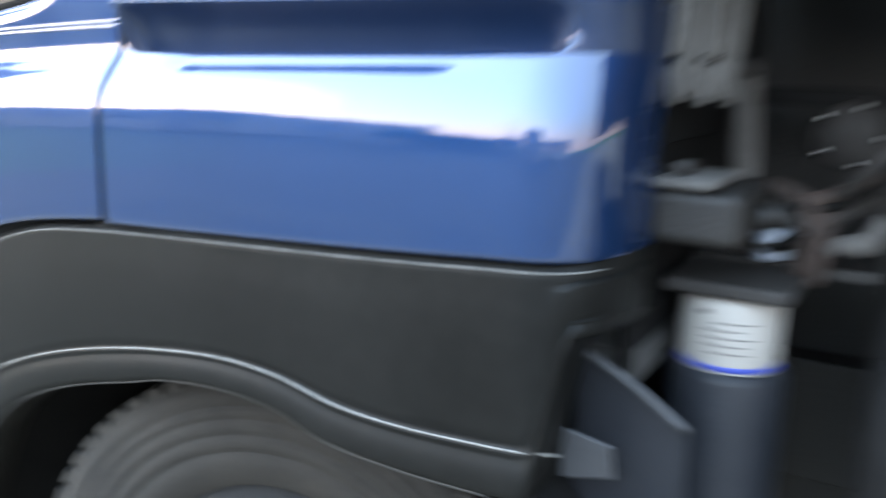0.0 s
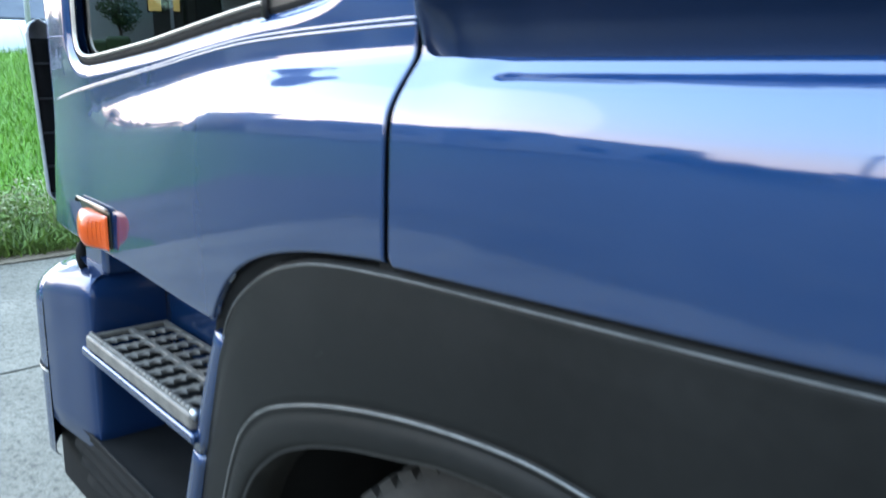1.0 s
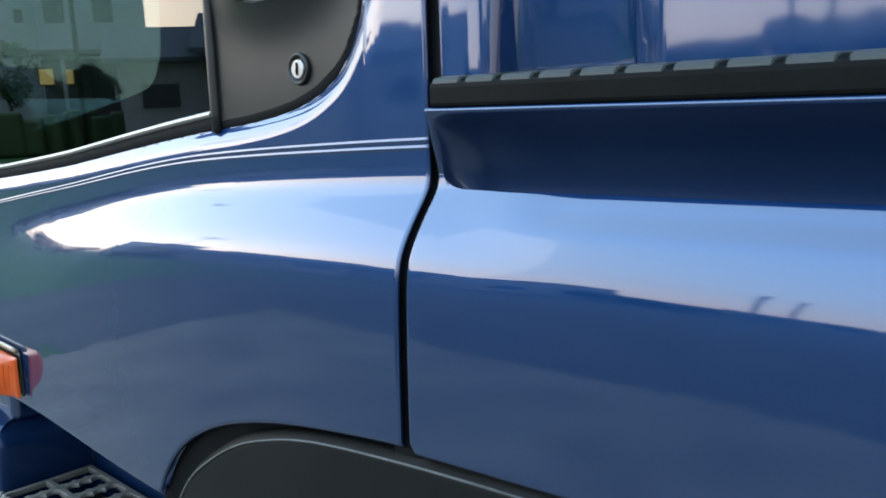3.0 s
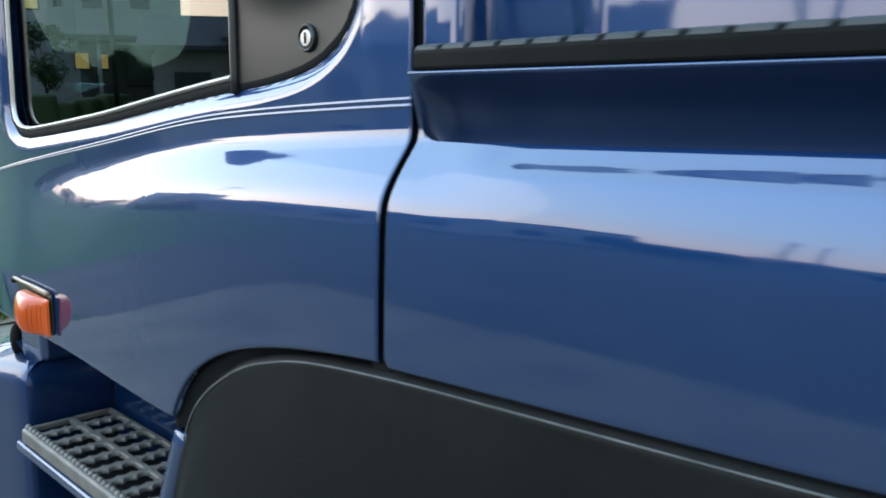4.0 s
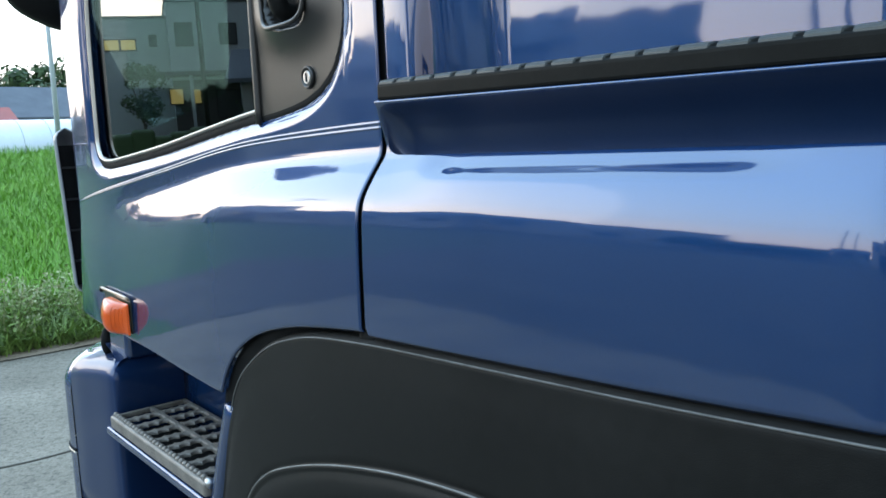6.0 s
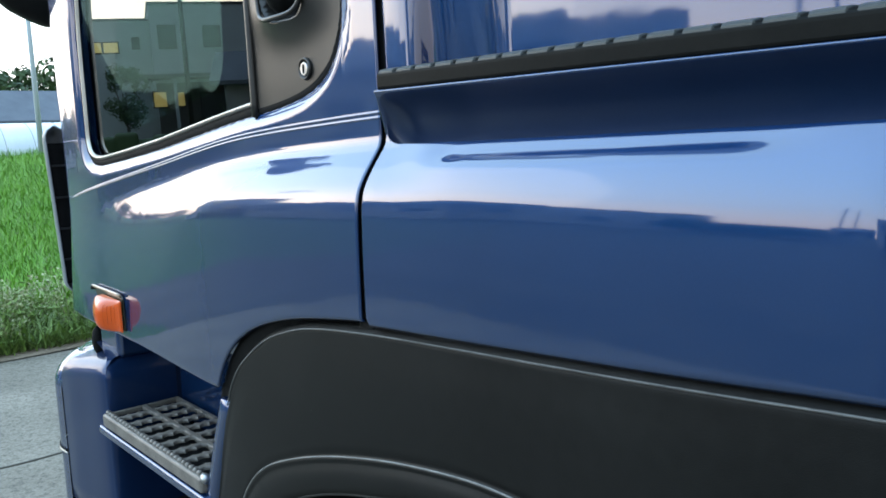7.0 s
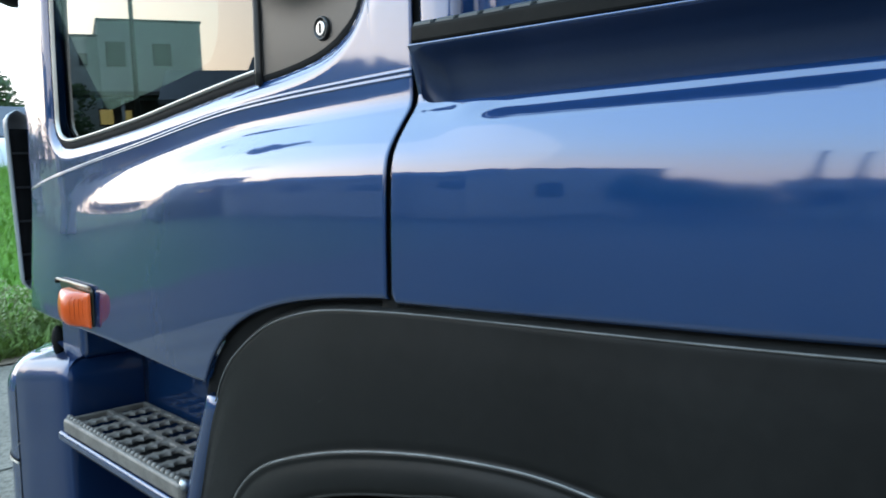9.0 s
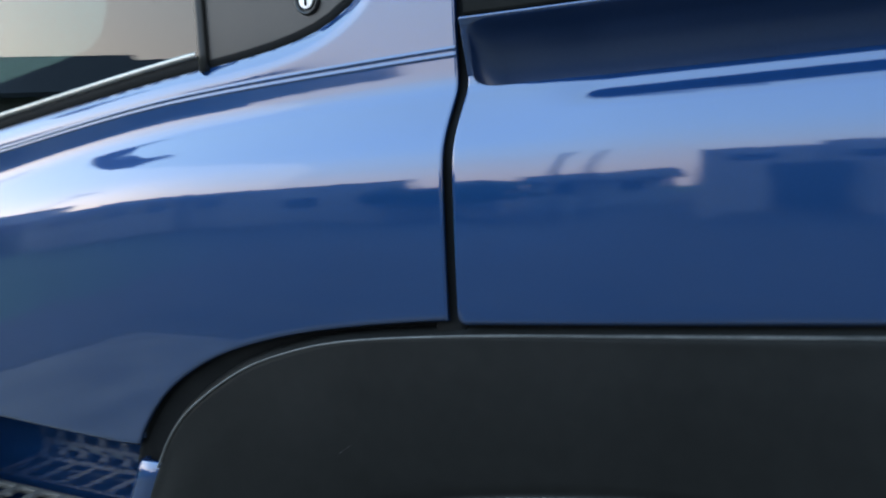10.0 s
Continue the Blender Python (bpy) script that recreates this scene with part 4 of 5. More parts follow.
part("housing", pod((-2.12, 0.050, 2.235), (0.055, 0.125, 0.165), 0.62, 0.055), BLACK, mirror)
part("arm", tube([(-1.98, 0.16, 2.20), (-2.10, 0.10, 2.19)], 0.016, 10), BLACK, mirror)
side_mirror = new("side_mirror")
side_mirror.parent = truck
tagged(side_mirror, "black side view mirror above the door window")
part("pod", pod((-1.955, -0.262, 2.37), (0.125, 0.060, 0.075), 0.75), BLACK, side_mirror)
part("stay", tube([(-1.795, -0.262, 2.372), (-1.70, -0.258, 2.374), (-1.60, -0.252, 2.378)], 0.030, 12, 0.012), BLACK, side_mirror)

# ---- rest of the cab ----
W = 2.42
boxed("roof", -1.85, 0.86, 0.09, W - 0.10, 2.56, 2.66, PAINT, truck, "blue cab roof", bevel=0.04)
# shade behind the cab is put in as black; the wall itself would be blue
boxed("rear_wall", 0.850, 0.868, 0.19, W - 0.05, 1.50, 2.60, RUBBER, truck, "rear wall of the cab, black for its shade", bevel=0.004)
boxed("rear_lower", 0.838, 0.856, 0.17, W - 0.05, 1.16, 1.50, RUBBER, truck, "lower rear wall of the cab, black for its shade", bevel=0.004)
boxed("cab_floor", -1.95, 0.86, 0.20, W - 0.05, 1.14, 1.19, INSIDE, truck, "dark cab floor", bevel=0)
hole = spline([(-0.765, 2.40), (-0.768, 2.10), (-0.775, 1.86), (-0.785, 1.800), (-0.815, 1.760), (-0.880, 1.740), (-1.12, 1.706), (-1.37, 1.673), (-1.62, 1.644), (-1.70, 1.640), (-1.745, 1.665), (-1.760, 1.74), (-1.760, 1.95), (-1.76, 2.40)], 80)
rows = [[(x, 0.110, z), (x + (0.04 if x > -1.0 else -0.04 if x < -1.7 else 0.0), 0.104, z - (0.03 if -1.7 < x < -0.8 else 0.0)), (-0.42 if x > -0.80 else -1.98 if x < -1.72 else x, 0.108, z if x > -0.80 or x < -1.72 else 1.12)] for x, z in hole]
sheet("inner_trim", rows, INSIDE, truck, "dark inner door lining", 0.010)
boxed("inner_side", -0.07, 0.85, 0.10, 0.12, 1.52, 2.56, INSIDE, truck, "dark inner side lining", bevel=0)
far = new("far_side")
far.parent = truck
tagged(far, "far side of the cab with its window")
for x0, x1, z0, z1 in ((-1.95, 0.86, 0.9, 1.58), (-1.95, -1.62, 1.58, 2.60), (-0.42, 0.86, 1.58, 2.60), (-1.62, -0.42, 2.42, 2.60)):
    boxed("far_panel", x0, x1, W - 0.06, W, z0, z1, PAINT, far, bevel=0.004)
# opaque dark pane in place of clear glass, keeps the cab's inside dark
far_glass = boxed("far_window", -1.62, -0.42, W - 0.035, W - 0.030, 1.58, 2.42, material("opaque_dark_glass", (0.02, 0.025, 0.025), 0.1, 0, (0.03, 0.035, 0.035)), far, bevel=0)
far_glass.visible_shadow = False
rows = [[(-2.11 + 0.25 * max(0.0, z - 1.5) ** 1.1, y, z) for y in np.linspace(0.42, W - 0.15, 12)] for z in np.linspace(0.9, 1.55, 12)]
sheet("front_face", rows, PAINT, truck, "blue front face", 0.02, outward=(-1, 0, 0))
rows = [[(-2.10 + 0.25 * max(0.0, z - 1.5) ** 1.1, y, z) for y in np.linspace(0.30, W - 0.15, 12)] for z in np.linspace(1.55, 2.55, 12)]
ws = sheet("windscreen", rows, material("clear_windscreen", (0.72, 0.86, 0.82), 0.0, 0, (0.72, 0.86, 0.82), transmission=1.0, ior=1.45), truck, "tinted windscreen", 0.005, outward=(-1, 0, 0))
ws.visible_shadow = False
ws.data.polygons.foreach_set("use_smooth", [False] * len(ws.data.polygons))
bm = bmesh.new()
box(bm, -2.03, -1.55, 0.25, W - 0.2, 1.30, 1.56)
part("dashboard", bm, INSIDE, truck, "dark dashboard", bevel=0.06)
for y in (0.30, 1.45):
    seat = new("seat")
    seat.parent = truck
    tagged(seat, "dark fabric cab seat")
    bm = bmesh.new()
    box(bm, -0.80, -0.28, y, y + 0.52, 1.45, 1.60)
    part("cushion", bm, FABRIC, seat, bevel=0.05)
    bm = bmesh.new()
    box(bm, -0.34, -0.20, y, y + 0.52, 1.56, 2.20)
    part("backrest", bm, FABRIC, seat, bevel=0.05)
    bm = bmesh.new()
    box(bm, -0.31, -0.22, y + 0.13, y + 0.39, 2.22, 2.42)
    part("headrest", bm, FABRIC, seat, bevel=0.04)
    bm = bmesh.new()
    box(bm, -0.75, -0.32, y + 0.08, y + 0.44, 1.19, 1.45)
    part("pedestal", bm, INSIDE, seat, bevel=0.01)

# ---- chassis behind the cab ----
chassis = new("chassis")
chassis.parent = truck
tagged(chassis, "dusty chassis parts behind the cab")
for y in (0.78, 1.56):
    boxed("frame_rail", -1.9, 7.5, y, y + 0.08, 0.78, 1.04, DARKSTEEL, chassis, bevel=0.006)
# guard under the rear corner of the cab
GUARD = material("blue_grey_guard", (0.013, 0.015, 0.019), 0.5, 0, (0.021, 0.023, 0.028), 7.0, 60.0, bump=0.1, bump_scale=90.0, spec=0.3)
PALE = material("pale_plate", (0.050, 0.052, 0.057), 0.55, 0, (0.033, 0.034, 0.037), 12.0, 90.0)
rows = []
for u in np.linspace(0, 1, 22):
    x = 0.80 + 0.17 * u
    top = 1.205 - 0.055 * u - 0.03 * u * u
    rows.append([(x, 0.10 - 0.012 * u + 0.02 * k, top + 0.012 - 0.16 * k ** 1.3) for k in (0.0, 0.06, 0.15, 0.4, 0.8, 1.4, 2.2, 3.2, 4.4)])
guard = sheet("mud_guard", rows, GUARD, chassis, "blue-grey guard behind the wheel", 0.006)
# highlight on the guard's upper edge, drawn as a thin pale tube
part("guard_edge", tube([(0.80 + 0.17 * u, 0.098 - 0.012 * u, 1.219 - 0.055 * u - 0.03 * u * u) for u in np.linspace(0, 1, 16)], 0.006, 8), PALE, guard, "pale highlight line along the upper edge")
bm = prism([(0.802, 1.110), (0.878, 1.098), (0.884, 1.050), (0.806, 1.030)], 0.056, 0.064)
part("flap_plate", bm, PALE, chassis, "pale grey plate behind the wheel", bevel=0.004)
# tank with its lid, label and lower cover
bm = lathe([(0.0, 1.10), (0.071, 1.10), (0.0765, 1.112), (0.0765, 1.262), (0.070, 1.272), (0.0, 1.274)], (0.964, 0.345, 0.0), "z", 40)
tank = part("fluid_tank", bm, WHITE, chassis, "off-white fluid tank with a printed label")
bm = lathe([(0.0766, 1.160), (0.0776, 1.162), (0.0776, 1.167), (0.0766, 1.169)], (0.964, 0.345, 0.0), "z", 40)
part("tank_band", bm, material("band_blue", (0.03, 0.06, 0.35), 0.4), tank, "blue band")
INK = material("label_ink", (0.17, 0.16, 0.15), 0.6)
for k, (z, a0, a1) in enumerate(((1.247, -118, -104), (1.236, -98, -52), (1.224, -112, -66), (1.212, -110, -50), (1.200, -112, -60), (1.188, -104, -56))):
    rows = [[(0.964 + 0.0772 * math.cos(radians(a)), 0.345 + 0.0772 * math.sin(radians(a)), zz) for zz in (z, z + (0.008 if k == 0 else 0.0028))] for a in np.linspace(a0, a1, 10)]
    sheet("label_bar", rows, INK, tank, "grey bar of unreadable print")
bm = lathe([(0.0, 0.45), (0.084, 0.45), (0.089, 0.48), (0.089, 1.140), (0.083, 1.157), (0.0, 1.157)], (0.966, 0.348, 0.0), "z", 40)
part("tank_cover", bm, GUARD, chassis, "grey round cover below the tank")
bm = bmesh.new()
box(bm, 0.872, 1.058, 0.262, 0.44, 1.276, 1.300)
part("tank_lid", bm, GREYMETAL, tank, "dusty brown tank lid", bevel=0.008)
# control box with its dusty lid
control = boxed("battery_box", 0.864, 0.995, 0.175, 0.40, 1.366, 1.446, DARKSTEEL, chassis, "dark box with a dusty lid", bevel=0.018)
boxed("box_lid", 0.870, 0.958, 0.168, 0.34, 1.447, 1.462, CLOTH, control, "dusty pale grey lid", bevel=0.006)
boxed("box_cap", 0.885, 0.915, 0.20, 0.24, 1.463, 1.482, GREYMETAL, control, "grey cap on the lid", bevel=0.006)
part("box_plug", lathe([(0.0, 0.0), (0.017, 0.0), (0.018, 0.03), (0.012, 0.036), (0.0, 0.036)], (0.993, 0.28, 1.405), "x", 16), DARKSTEEL, control, "round plug")
boxed("bracket", 0.88, 1.16, 0.43, 0.66, 1.29, 1.31, DARKSTEEL, chassis, bevel=0.004)
bm = tube([(0.945, 0.47, 1.30), (0.938, 0.465, 1.45), (0.926, 0.46, 1.60)], 0.021, 12)
pipe = part("filler_pipe", bm, CLOTH, chassis, "grey-brown upright pipe")
part("pipe_cap", lathe([(0.0, 0.0), (0.024, 0.0), (0.025, 0.018), (0.018, 0.026), (0.0, 0.027)], (0.926, 0.46, 1.60), "z", 18), GREYMETAL, pipe, "round cap")
for k in range(7):
    x, y = 0.884 + 0.0105 * k, 0.195 + 0.012 * k
    low = 1.562 + 0.007 * ((k * 2) % 3)
    bm = tube(spline([(x, y + 0.01, 1.80), (x + 0.004 * math.sin(k * 2.3), y, 1.70), (x - 0.003, y - 0.004, 1.62), (x + 0.003 * math.cos(k * 1.7), y, low)], 14), 0.0095 + 0.002 * (k % 2), 8)
    part("cloth_fold", bm, CLOTH, chassis, "grey cloth hung behind the cab")
bm = lathe([(0.0, -0.035), (0.040, -0.034), (0.046, -0.028), (0.052, -0.028), (0.056, -0.018), (0.056, 0.05), (0.0, 0.05)], (1.084, 0.55, 1.512), "y", 32)
valve = part("valve_cap", bm, GREYMETAL, chassis, "round grey valve")
for k in range(5):
    a = 2 * math.pi * k / 5
    part("cap_bolt", lathe([(0.0, -0.006), (0.005, -0.006), (0.005, 0.0)], (1.084 + 0.049 * math.cos(a), 0.522, 1.512 + 0.049 * math.sin(a)), "y", 8), CHROME, valve)
RUST = material("rusty_brown_metal", (0.050, 0.031, 0.024), 0.75, 0.1, (0.028, 0.019, 0.016), 14.0, 90.0, bump=0.2, bump_scale=150.0)
bm = lathe([(0.0, 1.312), (0.024, 1.312), (0.027, 1.318), (0.027, 1.356), (0.022, 1.364), (0.0, 1.366)], (1.000, 0.43, 0.0), "z", 22)
cup = part("filter_cup", bm, material("cloudy_cup", (0.30, 0.33, 0.38), 0.35, 0, (0.22, 0.25, 0.29), 12.0, 80.0), chassis, "cloudy pale filter cup")
part("cup_ring", lathe([(0.0275, 1.332), (0.029, 1.334), (0.029, 1.340), (0.0275, 1.342)], (1.000, 0.43, 0.0), "z", 22), GREYMETAL, cup)
for z0, r, mat, bend in ((1.425, 0.012, RUST, 0.010), (1.405, 0.010, RUBBER, -0.012), (1.385, 0.011, GREYMETAL, 0.018), (1.352, 0.009, RUBBER, -0.02)):
    bm = tube(spline([(0.962, 0.435, z0), (1.00, 0.41, z0 + bend), (1.045, 0.40, z0 - bend * 0.6), (1.085, 0.42, z0 + 0.004), (1.13, 0.50, z0 + 0.03)], 22), r, 9)
    part("hose", bm, mat, chassis, "dusty hose")
for x, z0, z1 in ((1.052, 1.30, 1.42), (1.072, 1.285, 1.40)):
    part("drop_pipe", tube(spline([(x, 0.40, z1), (x + 0.006, 0.395, (z0 + z1) / 2), (x - 0.004, 0.40, z0)], 12), 0.013, 9), RUST, chassis, "rusty brown pipe")
part("diagonal_stay", tube([(1.090, 0.40, 1.425), (1.20, 0.40, 1.56)], 0.011, 9), GREYMETAL, chassis, "grey diagonal stay")
part("elbow", tube(spline([(1.095, 0.40, 1.345), (1.118, 0.39, 1.362), (1.135, 0.40, 1.352), (1.16, 0.42, 1.40)], 16), 0.014, 10), CLOTH, chassis, "pale grey pipe elbow")
boxed("cross_beam", 0.90, 1.60, 0.55, 0.60, 1.555, 1.585, RUBBER, chassis, bevel=0.004)
boxed("back_plate", 0.87, 1.90, 0.86, 0.90, 0.50, 1.79, DARKSTEEL, chassis, "dark panel behind the hoses", bevel=0.004)
bm = lathe([(0.0, -0.25), (0.27, -0.25), (0.30, -0.22), (0.30, 0.22), (0.27, 0.25), (0.0, 0.25)], (1.42, 0.50, 1.02), "x", 40)
part("fuel_tank", bm, RUBBER, chassis, "black round tank")

# front end reaches forward out of view, to shade the parts behind the cab
boxed("load_deck", 0.93, 7.6, 0.02, 2.40, 1.78, 1.90, material("deck_wood", (0.28, 0.18, 0.10), 0.8, 0, (0.2, 0.13, 0.08), 4.0, 40.0), chassis, "brown load deck", bevel=0.01)
boxed("headboard", 0.93, 0.96, 0.02, 2.40, 1.904, 2.6, PAINT, chassis, bevel=0.004)
for x in (4.9, 6.2):
    for y in (0.16, 2.26):
        bm = lathe([(0.28, -0.12), (0.34, -0.145), (0.46, -0.142), (0.515, -0.11), (0.522, 0.0), (0.515, 0.11), (0.46, 0.142), (0.28, 0.12)], (x, y + 0.05, 0.522), "y", 40)
        rear = part("rear_tyre", bm, TYRE, chassis, "black rear tyre")
        bm = lathe([(0.29, -0.09), (0.20, -0.02), (0.10, -0.05), (0.0, -0.06)], (x, y + 0.05, 0.522), "y", 32)
        part("rear_rim", bm, GREYMETAL, rear)
bm = lathe([(0.28, -0.12), (0.34, -0.145), (0.46, -0.142), (0.515, -0.11), (0.522, 0.0), (0.515, 0.11), (0.46, 0.142), (0.28, 0.12)], (0.14, W - 0.24, 0.522), "y", 40)
part("far_tyre", bm, TYRE, truck, "black tyre on the far side")

# ---- ground, field and verge ----
def ground_sheet(name, x0, x1, y0, y1, z, mat, label, cat, nx=8, ny=8, rough=0.0):
    rows = [[(x, y, z + (rough * noise.noise(Vector((x * 0.7, y * 0.7, 0))) if rough else 0)) for y in np.linspace(y0, y1, ny)] for x in np.linspace(x0, x1, nx)]
    me = bpy.data.meshes.new(name)
    n, m = nx, ny
    me.from_pydata([p for r in rows for p in r], [], [(i * m + j, (i + 1) * m + j, (i + 1) * m + j + 1, i * m + j + 1) for i in range(n - 1) for j in range(m - 1)])
    me.materials.append(mat)
    return tagged(new(name, me), label, cat, kind="structure")


EDGE = -6.05          # where the asphalt ends ahead of the truck
ground_sheet("ground", -1500, 1500, -1500, 1500, -0.06, SOIL, "green farm land reaching the horizon", "ground", 40, 40)
me = bpy.data.meshes.new("lane")
me.from_pydata([(EDGE, -1.2, -0.004), (-75.0, -22.0, -0.004), (-75.0, -120.0, -0.004), (EDGE, -120.0, -0.004)], [], [(0, 1, 2, 3)])
THIN = material("thinning_grass", (0.052, 0.050, 0.046), 0.92, 0, (0.105, 0.100, 0.090), 1.3, 75.0, bump=1.0, bump_scale=60.0, spec=0.25)
tn, tl = THIN.node_tree.nodes, THIN.node_tree.links
where, part_xyz, angle, patch, fade, both = tn.new("ShaderNodeTexCoord"), tn.new("ShaderNodeSeparateXYZ"), tn.new("ShaderNodeMath"), tn.new("ShaderNodeTexNoise"), tn.new("ShaderNodeMapRange"), tn.new("ShaderNodeMath")
angle.operation, both.operation = "ARCTAN2", "MULTIPLY_ADD"
patch.inputs["Scale"].default_value = 0.35
fade.inputs["From Min"].default_value, fade.inputs["From Max"].default_value = radians(24), radians(52)
tint = tn.new("ShaderNodeMix")
tint.data_type = "RGBA"
tint.inputs["A"].default_value = (0.039, 0.100, 0.023, 1)
both.inputs[1].default_value = 0.18
minus = [tn.new("ShaderNodeMath"), tn.new("ShaderNodeMath")]
for k, axis in enumerate(("Y", "X")):
    minus[k].operation = "MULTIPLY"
    minus[k].inputs[1].default_value = -1.0
    tl.new(part_xyz.outputs[axis], minus[k].inputs[0])
    tl.new(minus[k].outputs[0], angle.inputs[k])
old = tn["Principled BSDF"].inputs["Base Color"].links[0].from_socket
tl.new(where.outputs["Object"], part_xyz.inputs[0])
tl.new(where.outputs["Object"], patch.inputs["Vector"])
tl.new(patch.outputs["Fac"], both.inputs[0])
tl.new(angle.outputs[0], both.inputs[2])
tl.new(both.outputs[0], fade.inputs["Value"])
tl.new(fade.outputs["Result"], tint.inputs["Factor"])
tl.new(old, tint.inputs["B"])
tl.new(tint.outputs["Result"], tn["Principled BSDF"].inputs["Base Color"])
me.materials.append(THIN)
tagged(new("lane", me), "yard where grass thins out into grey asphalt", "asphalt", kind="structure")
# unseen yard made darker than the road, to darken its reflection in the paint
DARKTAR = material("dark_yard_asphalt", (0.052, 0.050, 0.046), 0.92, 0, (0.105, 0.100, 0.090), 1.1, 60.0, bump=0.8, bump_scale=50.0, spec=0.25)
ground_sheet("yard", EDGE, 60, -34, -4.2, 0.0, DARKTAR, "darker asphalt across the yard, seen only mirrored in the paint", "asphalt", 60, 30, 0.012)
ground_sheet("road", EDGE, 60, -4.2, 40, 0.0, ASPHALT, "worn grey asphalt yard with a long joint", "asphalt", 60, 60, 0.012)
rim_ys = np.linspace(-34.0, -1.5, 70)
me = bpy.data.meshes.new("yard_apron")
me.from_pydata([(EDGE, y, 0.004) for y in rim_ys] + [(-9.9 + 0.25 * math.sin(y * 1.7) + 0.12 * math.sin(y * 5.3 + 1), y, 0.004) for y in rim_ys], [], [(i, i + 1, i + 71, i + 70) for i in range(69)])
me.materials.append(DARKTAR)
tagged(new("yard_apron", me), "dark asphalt with a ragged edge towards the field", "asphalt", kind="structure")
bm = tube([(-3.55 + 0.02 * math.sin(y * 3.1) + 0.012 * math.sin(y * 9), y, 0.001) for y in np.linspace(-0.4, 12, 160)], 0.006, 6)
part("road_joint", bm, material("joint_filler", (0.085, 0.076, 0.062), 0.9, 0, (0.11, 0.10, 0.08), 9.0, 80.0), None, "dark joint across the asphalt")
tagged(bpy.data.objects["road_joint"], "dark filled joint across the asphalt", "joint", kind="structure")

DIRT = material("verge_soil", (0.16, 0.115, 0.075), 0.95, 0, (0.26, 0.20, 0.14), 3.0, 40.0, bump=0.8, bump_scale=30.0)
ground_sheet("verge", EDGE - 0.4, EDGE + 0.16, -0.5, 14, 0.016, DIRT, "strip of bare brown soil along the asphalt", "soil", 8, 60, 0.02)

rng = np.random.default_rng(4)


def blades(name, spots, mat, label, cat, tall, wide, lean, per=3):
    """Bent grass blades, each of two quads and a tip, in one mesh."""
    verts, faces = [], []
    for x, y, s in spots:
        for _ in range(per):
            a = rng.uniform(0, 2 * math.pi)
            h = tall * s * rng.uniform(0.6, 1.15)
            w = wide * s * rng.uniform(0.7, 1.3)
            bx, by = x + rng.normal(0, 0.03 * s), y + rng.normal(0, 0.03 * s)
            dx, dy = math.cos(a), math.sin(a)
            px, py = -dy * w, dx * w
            k = lean * rng.uniform(0.3, 1.4)
            i = len(verts)
            for u, q in ((0.0, 1.0), (0.45, 0.9), (0.8, 0.55)):
                ox, oy, oz = dx * k * h * u * u, dy * k * h * u * u, h * u * (1 - 0.25 * k * u)
                verts.append((bx + ox - px * q, by + oy - py * q, oz - 0.06))
                verts.append((bx + ox + px * q, by + oy + py * q, oz - 0.06))
            verts.append((bx + dx * k * h, by + dy * k * h, h * (1 - 0.3 * k) - 0.06))
            faces += [(i, i + 1, i + 3, i + 2), (i + 2, i + 3, i + 5, i + 4), (i + 4, i + 5, i + 6)]
    me = bpy.data.meshes.new(name)
    me.from_pydata(verts, [], faces)
    me.materials.append(mat)
    return tagged(new(name, me), label, cat, kind="stuff")


spots = []
x = EDGE - 1.0
while x > -62:
    s = 1.0 + max(0.0, -x - 12) * 0.055
    gap = 0.16 * s
    lo, hi = 0.08 * (1.2 - x) - 1.6, 0.46 * (1.2 - x) + 0.2
    for y in np.arange(lo, hi, gap * 0.55):
        spots.append((x + rng.normal(0, 0.03), y + rng.normal(0, 0.03), s))
    x -= gap
blades("rice_field", spots, RICE, "dense bright green rice plants in a flooded field", "rice field", 0.50, 0.0085, 0.5, 6)
spots = [(EDGE - 0.02 - abs(rng.normal(0, 0.42)), rng.uniform(-0.1, 8), rng.uniform(0.5, 1.3)) for _ in range(5200)]
blades("verge_grass", spots, WEED, "ragged green grass along the edge of the asphalt", "grass", 0.26, 0.008, 0.8, 4)


